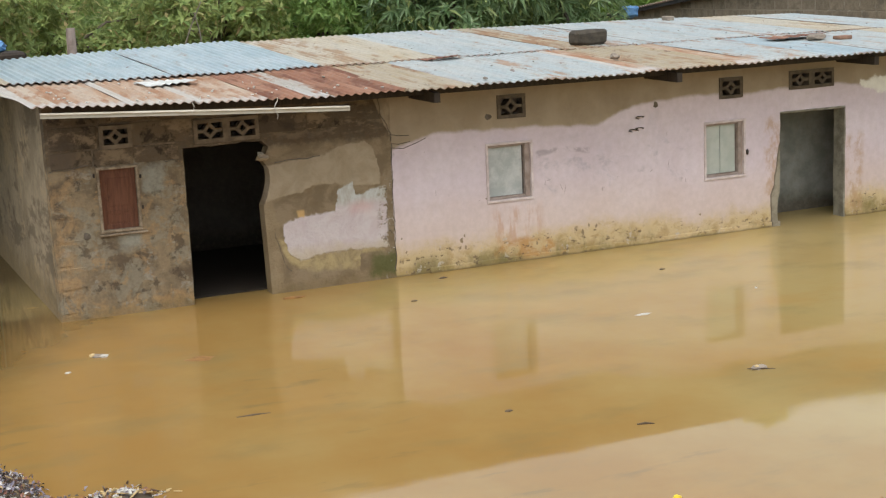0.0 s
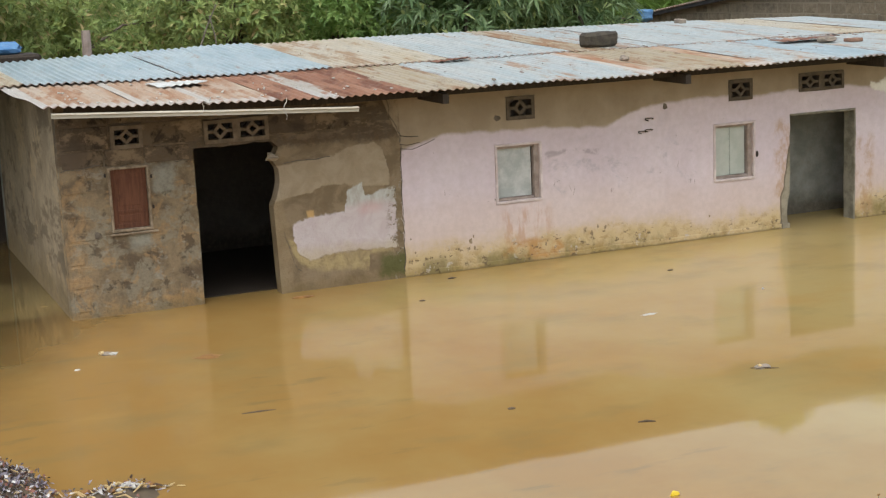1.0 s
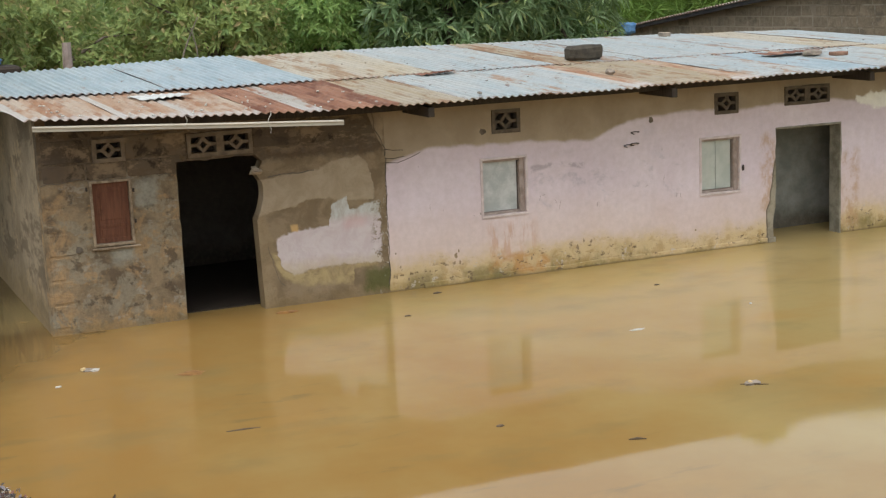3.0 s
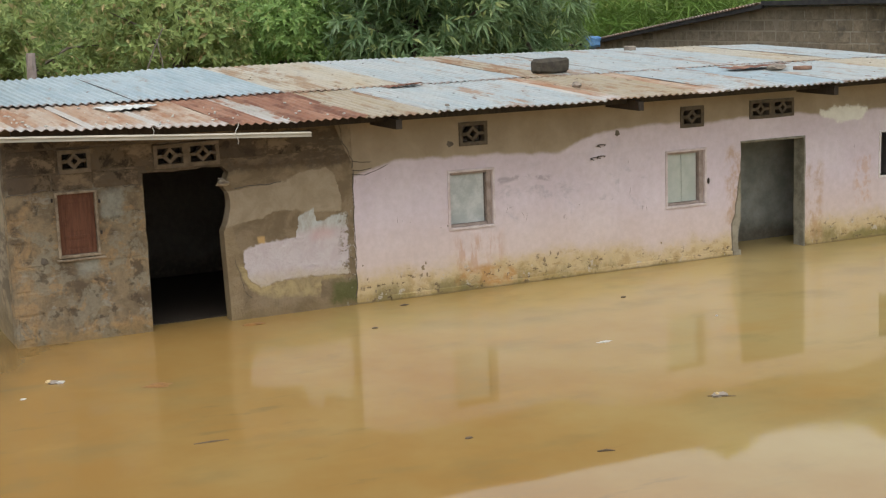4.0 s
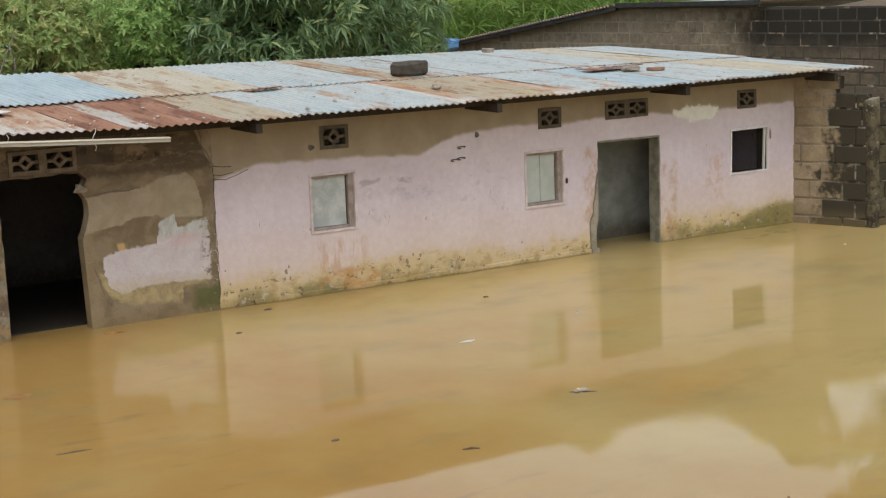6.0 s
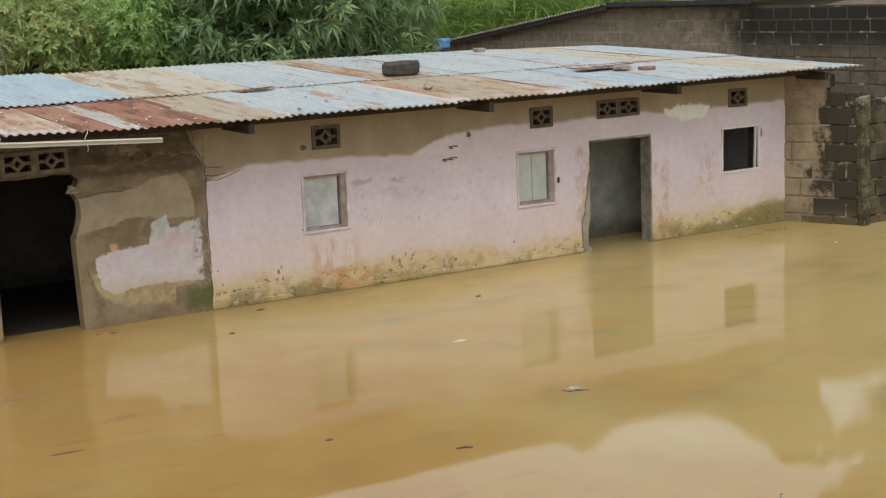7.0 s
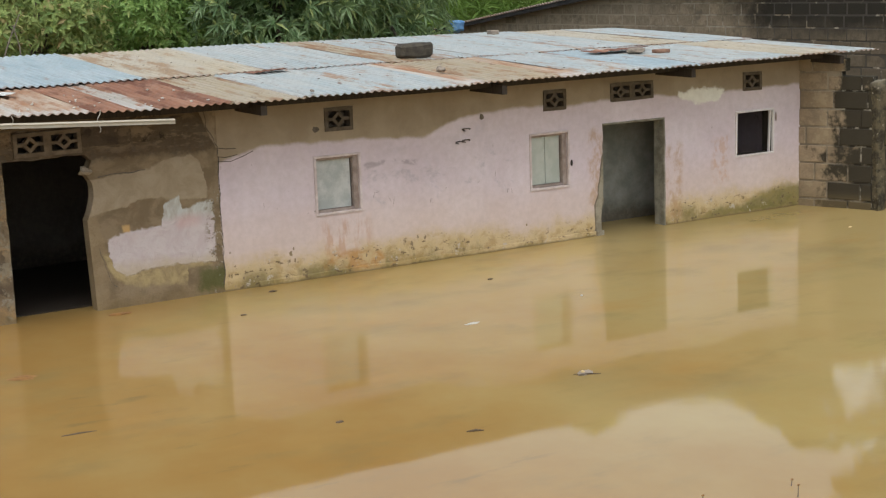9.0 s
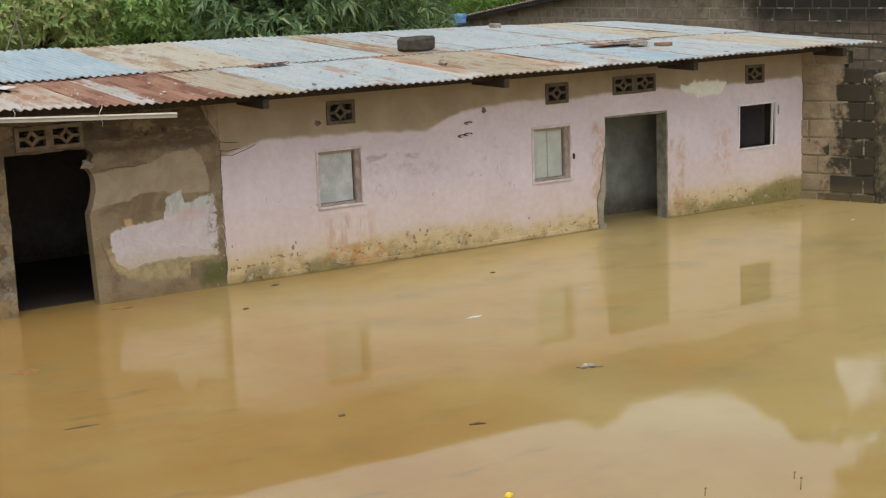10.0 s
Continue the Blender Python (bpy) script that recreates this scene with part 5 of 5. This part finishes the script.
for i in range(6):
    z0 = 0.06 + 0.2 * i
    if z0 + 0.2 < 1.28:
        wall_block(tan_mesh, -3.01, -2.86 + 0.11 * (i % 2) - rnd.uniform(0, 0.03), z0, z0 + 0.195, rnd.uniform(0.0005, 0.003))
        if i > 2:
            wall_block(tan_mesh, -2.12 - 0.08 * (i % 2), -1.925, z0, z0 + 0.195, rnd.uniform(0.0005, 0.003))

# ---- plants ----
def leaves_mesh(name, mat, shoots, length, width, per, droop, seed, spread=0.9, fold=0.25):
    """Whorls of long leaves at the shoot ends (points with outward directions)."""
    r = np.random.default_rng(seed)
    verts, faces = [], []
    for p, d in shoots:
        p, d = np.array(p), np.array(d) / (np.linalg.norm(d) + 1e-9)
        up = np.array((0.31, 0.2, 0.93))
        a = np.cross(d, up)
        a /= np.linalg.norm(a) + 1e-9
        b = np.cross(d, a)
        for i in range(per):
            t = 2 * math.pi * (i + r.uniform(-0.3, 0.3)) / per
            out = a * math.cos(t) + b * math.sin(t)
            w = d * r.uniform(0.15, 0.8) + out * spread
            w /= np.linalg.norm(w)
            ln, wd = length * r.uniform(0.6, 1.15), width * r.uniform(0.75, 1.2)
            side = np.cross(w, d)
            side /= np.linalg.norm(side) + 1e-9
            nor = np.cross(side, w)
            dr = np.array((0, 0, -droop * ln))
            q0 = p + r.normal(0, 0.02, 3)
            q1 = q0 + w * ln * 0.45 + dr * 0.25
            q2 = q0 + w * ln + dr
            k = len(verts)
            verts += [q0, q1 + side * wd / 2 + nor * wd * fold, q1, q1 - side * wd / 2 + nor * wd * fold, q2]
            faces += [(k, k + 1, k + 2), (k, k + 2, k + 3), (k + 1, k + 4, k + 2), (k + 2, k + 4, k + 3)]
    me = bpy.data.meshes.new(name)
    me.from_pydata([tuple(v) for v in verts], [], faces)
    me.materials.append(mat)
    return me


def crown_shoots(clumps, n, seed, shell=0.35):
    r = np.random.default_rng(seed)
    out = []
    vol = np.array([c[3] * c[4] * c[5] for c in clumps]) ** 0.67
    vol /= vol.sum()
    for _ in range(n):
        c = clumps[r.choice(len(clumps), p=vol)]
        d = r.normal(size=3)
        d /= np.linalg.norm(d)
        k = 1 - shell * r.random() ** 1.5 + 0.12 * r.normal()
        p = np.array(c[:3]) + d * np.array(c[3:]) * k
        if p[2] > 0.3:
            out.append((p, d * np.array((1, 1, 0.6)) + np.array((0, 0, 0.35))))
    return out


def tree(name, label, base, top, clumps, n, mat, length, width, per, droop, seed, trunk=0.14, category="tree"):
    t = thing(name, label, category, at=base)
    b = Vector(base)
    r = random.Random(seed)
    pts = [b + Vector((0.06 * math.sin(i * 1.3 + seed), 0.05 * math.cos(i * 1.7), (top - base[2]) * i / 6)) for i in range(7)]
    part("trunk", tube(pts, [trunk * (1 - 0.13 * i) for i in range(7)], 9), BARK, t)
    for c in clumps:
        s = pts[r.choice([2, 3, 4])]
        e = Vector(c[:3])
        mid = (s + e) / 2 + Vector((0, 0, 0.15))
        part("limb", tube([s, mid, e], [trunk * 0.5, trunk * 0.33, trunk * 0.12], 6), BARK, t)
    ob = new("crown", leaves_mesh("crown", mat, crown_shoots(clumps, n, seed), length, width, per, droop, seed))
    ob.parent = t
    ob.matrix_parent_inverse = Matrix.Translation(-t.location)
    return t


def clumps_round(cx, cy, cz, rx, ry, rz, n, size, seed):
    r = random.Random(seed)
    out = []
    for _ in range(n):
        a, b = r.uniform(0, 2 * math.pi), r.uniform(-0.9, 0.9)
        k = r.uniform(0.45, 1.0)
        s = size * r.uniform(0.7, 1.25)
        out.append((cx + rx * k * math.cos(a) * math.cos(b), cy + ry * k * math.sin(a) * math.cos(b), cz + rz * k * math.sin(b), s, s, s * 0.8))
    return out


tree("mango_tree", "dense dark green mango tree behind the roof", (5.0, 9.4, 0.35), 3.6, clumps_round(5.0, 9.2, 2.6, 1.5, 1.3, 1.5, 15, 0.75, 3), 1500, MANGO, 0.26, 0.055, 9, 0.35, 3)
tree("mango_tree", "dense dark green mango tree behind the roof", (6.9, 9.6, 0.35), 3.2, clumps_round(6.8, 9.4, 2.3, 0.95, 1.0, 1.5, 9, 0.62, 5), 800, MANGO, 0.25, 0.05, 9, 0.35, 5)
tree("leafy_shrub", "yellow-green shrub with reddish tips", (1.2, 9.6, 0.35), 2.6, clumps_round(1.0, 9.6, 2.2, 1.2, 0.9, 1.3, 14, 0.5, 8), 950, BUSH, 0.17, 0.06, 7, 0.15, 8, 0.06, "shrub")
tree("leafy_shrub", "yellow-green shrub with reddish tips", (-0.9, 10.4, 0.35), 2.6, clumps_round(-0.9, 10.4, 2.2, 1.2, 0.9, 1.3, 14, 0.5, 9), 900, BUSH, 0.17, 0.06, 7, 0.15, 9, 0.06, "shrub")
tree("leafy_shrub", "bright green leafy shrub behind the house", (2.9, 9.7, 0.35), 2.6, clumps_round(2.95, 9.7, 2.2, 0.75, 0.7, 1.5, 14, 0.5, 12), 1500, BUSH_GREEN, 0.14, 0.05, 7, 0.2, 12, 0.06, "shrub")
tree("leafy_shrub", "sparse yellow-green shrub behind the house", (-2.6, 9.0, 0.35), 2.2, clumps_round(-2.6, 9.0, 1.9, 0.9, 0.8, 1.2, 10, 0.5, 15), 650, BUSH, 0.16, 0.06, 7, 0.15, 15, 0.06, "shrub")
tree("leafy_shrub", "dark green shrub beside the house", (-4.9, 7.4, 0.2), 2.6, clumps_round(-4.9, 7.4, 1.7, 1.0, 0.9, 1.4, 12, 0.6, 18), 800, BUSH_GREEN, 0.16, 0.06, 7, 0.2, 18, 0.06, "shrub")
tree("leafy_shrub", "dark green shrub beside the house", (-6.6, 8.6, 0.2), 3.2, clumps_round(-6.6, 8.6, 2.3, 1.1, 0.9, 1.9, 14, 0.7, 19), 900, BUSH_GREEN, 0.18, 0.06, 7, 0.2, 19, 0.07, "shrub")
REACH = [(17.4, 8.7, 0.65), (16.6, 8.5, 0.5), (20.8, 8.4, 0.7), (22.0, 8.6, 0.75), (23.2, 9.1, 0.75), (24.3, 9.8, 0.8), (25.2, 10.8, 0.6), (24.9, 9.2, 0.8)]
tree("tall_tree", "tall leafy tree behind the neighbour's house", (20.2, 18.2, 0.9), 8.4, [(x, 18.0, z, r, r, r * 0.85) for x, z, r in REACH], 1500, BUSH_DARK, 0.34, 0.10, 8, 0.3, 21, 0.2)
REACH = [(26.3, 11.2, 0.45), (27.3, 11.25, 0.42), (28.4, 11.3, 0.5), (27.7, 13.4, 0.85), (28.9, 12.8, 0.95), (26.7, 13.9, 0.45), (29.8, 10.6, 0.9), (30.6, 12.0, 1.2), (25.8, 8.3, 0.8), (27.2, 8.4, 0.85), (28.6, 8.5, 0.85), (26.1, 10.3, 0.4)]
tree("tall_tree", "tall leafy tree with spreading limbs", (30.4, 18.4, 0.9), 10.5, [(x, 18.0, z, r, r, r * 0.8) for x, z, r in REACH], 1500, BUSH_DARK, 0.34, 0.10, 8, 0.3, 22, 0.12)


def undergrowth(name, label, region, n, mat, length, width, per, droop, seed, height):
    r = np.random.default_rng(seed)
    shoots = []
    while len(shoots) < n:
        x, y = r.uniform(region[0], region[1]), r.uniform(region[2], region[3])
        h = ground_height(x, y)
        z = h + height * r.random() * (0.75 + 0.5 * noise.noise(Vector((x * 0.5, y * 0.5, seed))))
        d = r.normal(size=3)
        d[2] = abs(d[2]) + 0.5
        shoots.append(((x, y, z), d))
    ob = new(name, leaves_mesh(name, mat, shoots, length, width, per, droop, seed))
    return tagged(ob, label, "plants", kind="stuff")


undergrowth("bright_undergrowth", "bright green reeds and grass up the slope", (4, 26, 17.5, 27), 5200, REED, 0.75, 0.05, 7, 0.35, 31, 2.6)
undergrowth("green_thicket", "green thicket behind the shrubs", (-12, 8, 12.5, 18), 4500, BUSH_DARK, 0.24, 0.08, 7, 0.25, 32, 2.6)
undergrowth("bright_undergrowth", "bright green grass on the slope behind the shrubs", (-16, 4, 18.5, 27), 4200, REED, 0.6, 0.05, 7, 0.35, 36, 2.6)
# two unseen shrubs added to darken the water left of the house
tree("leafy_shrub", "dark green shrub added out of view to block the sky", (-6.6, 3.4, -0.8), 4.4, clumps_round(-6.6, 3.4, 2.5, 1.5, 1.5, 2.4, 26, 0.85, 41), 2000, BUSH_DARK, 0.18, 0.06, 7, 0.2, 41, 0.07, "shrub")
tree("leafy_shrub", "dark green shrub added out of view to block the sky", (-5.0, 7.4, -0.3), 5.0, clumps_round(-4.2, 7.4, 3.4, 1.3, 1.0, 1.6, 22, 0.75, 42), 1700, BUSH_DARK, 0.18, 0.06, 7, 0.2, 42, 0.07, "shrub")
undergrowth("pale_thicket", "yellow-green leaves among the thicket", (-9, 6, 11.3, 14), 2200, BUSH, 0.16, 0.06, 7, 0.2, 33, 3.2)

# blue tarpaulin, post and bare stems behind the roof
bm = box(8.34, 8.66, 9.65, 9.85, 1.78, 1.97, 0.03)
bmesh.ops.subdivide_edges(bm, edges=bm.edges[:], cuts=3, use_grid_fill=True)
roughen(bm, 0.05, 7)
solo("blue_tarpaulin", bm, BLUE, "crumpled blue tarpaulin on a heap", "tarpaulin")
bm = lump(8.5, 9.85, 0.95, 0.4, 0.3, 0.86, 5, 0.3)
solo("rubbish_heap", bm, BARK, "dark heap of rubbish under the tarpaulin", "heap")
solo("blue_tarpaulin", lump(-2.78, 4.85, 2.12, 0.22, 0.18, 0.08, 7, 0.4), BLUE, "blue tarpaulin at the roof's corner", "tarpaulin")
solo("old_shed", box(-5.6, -2.42, 4.5, 5.1, -0.9, 2.06, 0.03), BEAM, "low dark timber shed behind the house", "shed")
solo("board_fence", box(-2.41, -1.4, 4.5, 4.56, -0.9, 1.82, 0.01), BEAM, "dark board fence behind the house", "fence")
solo("gate_post", tube([(-1.64, 6.2, 0.1), (-1.63, 6.2, 1.2), (-1.62, 6.2, 2.24)], [0.085, 0.075, 0.055], 8), CASING, "weathered brown wooden post", "post")

for k, (x, y, h, lean) in enumerate(((0.2, 8.3, 2.45, 0.35), (0.75, 8.2, 2.3, -0.35))):
    pts = [(x + lean * f * f + 0.05 * math.sin(7 * f + k), y + 0.1 * math.sin(4 * f), 0.3 + (h - 0.3) * f) for f in [i / 7 for i in range(8)]]
    solo("bare_stem", tube(pts, [0.022 - 0.002 * i for i in range(8)], 6), STONE, "thin pale bare stem among the shrubs", "stem")

# ---- things afloat ----
YELLOW_DRY = make_plain("straw_yellow", (0.50, 0.36, 0.16), (0.60, 0.46, 0.25), 0.8, 14)
def floating(name, x, y, parts, label, category):
    t = thing(name, label, category, at=(x, y, 0))
    for nm, bm, mat in parts:
        part(nm, bm, mat, t)
    return t


floating("floating_debris", 0.87, -4.25, [("clump", lump(0.87, -4.25, 0.004, 0.06, 0.045, 0.020, 3, 0.8), STONE),
         ("stick", tube([(0.80, -4.22, 0.002), (0.88, -4.28, 0.004), (0.96, -4.32, 0.002)], [0.003, 0.005, 0.002], 6), TWIG),
         ("scrap", lump(0.85, -4.26, 0.020, 0.016, 0.014, 0.010, 8, 0.6), YELLOW_DRY)], "small floating clump of litter and sticks", "debris")
floating("floating_stick", -2.42, -3.4, [("stick", tube([(-2.53, -3.375, 0.000), (-2.42, -3.388, 0.002), (-2.31, -3.395, 0.000)], [0.004, 0.008, 0.003], 6), TWIG)], "dark thin stick afloat", "stick")
floating("floating_twig", -0.42, -4.88, [("twig", tube([(-0.47, -4.86, 0.003), (-0.42, -4.88, 0.008), (-0.37, -4.90, 0.003)], [0.004, 0.008, 0.003], 6), TWIG)], "short dark twig afloat", "twig")
floating("floating_leaf", -2.35, -1.84, [("leaf", lump(-2.34, -1.81, 0.001, 0.085, 0.07, 0.004, 4, 0.9), DRY)], "orange-brown dead leaf afloat", "leaf")
floating("floating_leaf", -1.08, -0.25, [("leaf", lump(-1.08, -0.25, 0.003, 0.11, 0.04, 0.012, 6, 0.4), DRY)], "orange-brown dead leaf afloat", "leaf")
floating("floating_litter", -2.98, -1.32, [("scrap", lump(-2.95, -1.33, 0.008, 0.032, 0.022, 0.012, 4, 0.5), WHITE), ("scrap", lump(-3.03, -1.28, 0.010, 0.026, 0.022, 0.016, 9, 0.5), YELLOW_DRY),
         ("clump", lump(-2.99, -1.30, 0.005, 0.05, 0.03, 0.016, 2, 0.5), STONE)], "white scraps of litter afloat", "litter")
floating("floating_scrap", 1.06, -2.5, [("scrap", lump(1.06, -2.5, 0.003, 0.065, 0.02, 0.006, 4, 0.4), WHITE)], "thin white scrap afloat", "litter")
rnd = random.Random(21)
for x, y, s, mat in ((0.33, -0.28, 0.03, TWIG), (-0.26, -0.99, 0.022, TWIG), (2.11, -1.14, 0.018, TWIG), (-3.28, -1.65, 0.016, WHITE),
                     (2.33, -2.24, 0.009, WHITE), (6.41, -1.42, 0.016, YELLOW_DRY), (-1.0, -4.2, 0.02, TWIG)):
    floating("floating_scrap", x, y, [("scrap", lump(x, y, 0.003, s * 1.4, s * 0.7, 0.008, rnd.uniform(0, 9), 0.5), mat)], "small scrap afloat on the water", "litter")

# thin weeds that stand up out of the shallow water near the bank
for k, (x, y, h) in enumerate(((-0.14, -6.63, 0.035), (0.31, -6.86, 0.06), (0.40, -6.72, 0.03))):
    weed = thing("water_weed", "thin brown weed standing in the flood water", "weed", at=(x, y, -0.35))
    part("stalk", tube([(x, y, -0.36), (x + 0.006, y, 0.0), (x + 0.02, y + 0.01, h)], [0.004, 0.003, 0.0015], 5), TWIG, weed)
    part("leaf", lump(x + 0.02, y + 0.01, h, 0.010, 0.004, 0.005, k, 0.4), DRY, weed)

# ---- littered bank ----
rnd = random.Random(5)
kinds = [(WHITE, "white crumpled plastic scrap", "litter"), (DRY, "brown dead leaf", "leaf"), (STONE, "grey pebble", "stone"), (REDDISH, "dull red scrap", "litter"), (TWIG, "dark twig", "twig"),
         (make_plain("lilac_plastic", (0.17, 0.15, 0.17), (0.26, 0.235, 0.26), 0.5, 12), "lilac-grey plastic scrap", "litter"), (YELLOW_DRY, "straw-coloured stalk", "twig")]
for i in range(150):
    x, y = rnd.gauss(-4.15, 0.25), rnd.gauss(-4.0, 0.25)
    if i > 95:
        x, y = rnd.gauss(-3.47, 0.17), rnd.gauss(-4.48, 0.09)
    h = ground_height(x, y)
    if h < -0.03:
        continue
    mat, label, cat = kinds[rnd.choice([0, 1, 2, 3, 5, 5, 5, 5, 5, 6] if i <= 95 else [6, 6, 6, 6, 0, 0, 1, 4])]
    s = rnd.uniform(0.011, 0.034)
    if cat == "twig":
        a = rnd.uniform(0, 3.1)
        bm = tube([(x - s * 2 * math.cos(a), y - s * 2 * math.sin(a), h + 0.01), (x, y, h + 0.03), (x + s * 2 * math.cos(a), y + s * 2 * math.sin(a), h + 0.012)], [0.004, 0.006, 0.003], 5)
    else:
        bm = lump(x, y, h + 0.012, s, s * rnd.uniform(0.5, 1), s * rnd.uniform(0.3, 0.6), rnd.uniform(0, 50), 0.6)
    solo({"litter": "litter_scrap", "leaf": "dead_leaf", "stone": "pebble", "twig": "twig"}[cat], bm, mat, label + " on the muddy bank", cat, group="litter on the bank")

r2 = np.random.default_rng(8)
shoots = []
for i in range(1500):
    x, y = (r2.normal(-4.2, 0.3), r2.normal(-4.0, 0.3)) if i < 1440 else (r2.normal(-3.47, 0.18), r2.normal(-4.5, 0.09))
    h = ground_height(x, y)
    if h > -0.02:
        shoots.append(((x, y, h + 0.006), (r2.normal(0, 0.5), r2.normal(0, 0.5), 0.8)))
tagged(new("fine_litter", leaves_mesh("fine_litter", SCRAPS, shoots, 0.034, 0.02, 3, 0.0, 8, 1.4)), "dense damp scraps and leaves over the bank", "litter", kind="stuff")

rnd = random.Random(12)
for i in range(18):
    x, y, a, s = rnd.gauss(-3.50, 0.12), rnd.gauss(-4.53, 0.05), rnd.uniform(-1.2, 1.2), rnd.uniform(0.018, 0.045)
    h = max(ground_height(x, y), 0.0) + 0.004
    bm = tube([(x - s * math.cos(a), y - s * math.sin(a), h), (x, y, h + 0.004), (x + s * math.cos(a), y + s * math.sin(a), h + 0.008)], [0.003, 0.004, 0.003], 5)
    solo("straw_stalk", bm, YELLOW_DRY if i % 4 else WHITE, "pale broken straw stalk at the water's edge", "straw", group="litter on the bank")
solo("plastic_bag", lump(-3.98, -3.80, ground_height(-3.98, -3.80) + 0.03, 0.07, 0.045, 0.03, 3.3, 0.7), WHITE, "white crumpled plastic bag on the littered bank", "litter")
solo("dead_leaf", lump(-3.88, -3.95, ground_height(-3.88, -3.95) + 0.02, 0.05, 0.035, 0.010, 5.3, 0.5), YELLOW_DRY, "pale yellow dead leaf on the bank", "leaf")

# a yellow leaf on a stalk at the water's edge
plant = thing("yellow_leaved_plant", "thin plant with a bright yellow leaf tip", "plant", at=(-0.97, -6.05, -0.4))
part("stalk", tube([(-0.97, -6.05, -0.45), (-0.965, -6.05, -0.15), (-0.96, -6.04, 0.0)], [0.008, 0.007, 0.005], 6), BUSH_DARK, plant)
part("leaf", lump(-0.955, -6.03, 0.005, 0.028, 0.012, 0.02, 2, 0.3), YELLOW, plant, "bright yellow leaf")
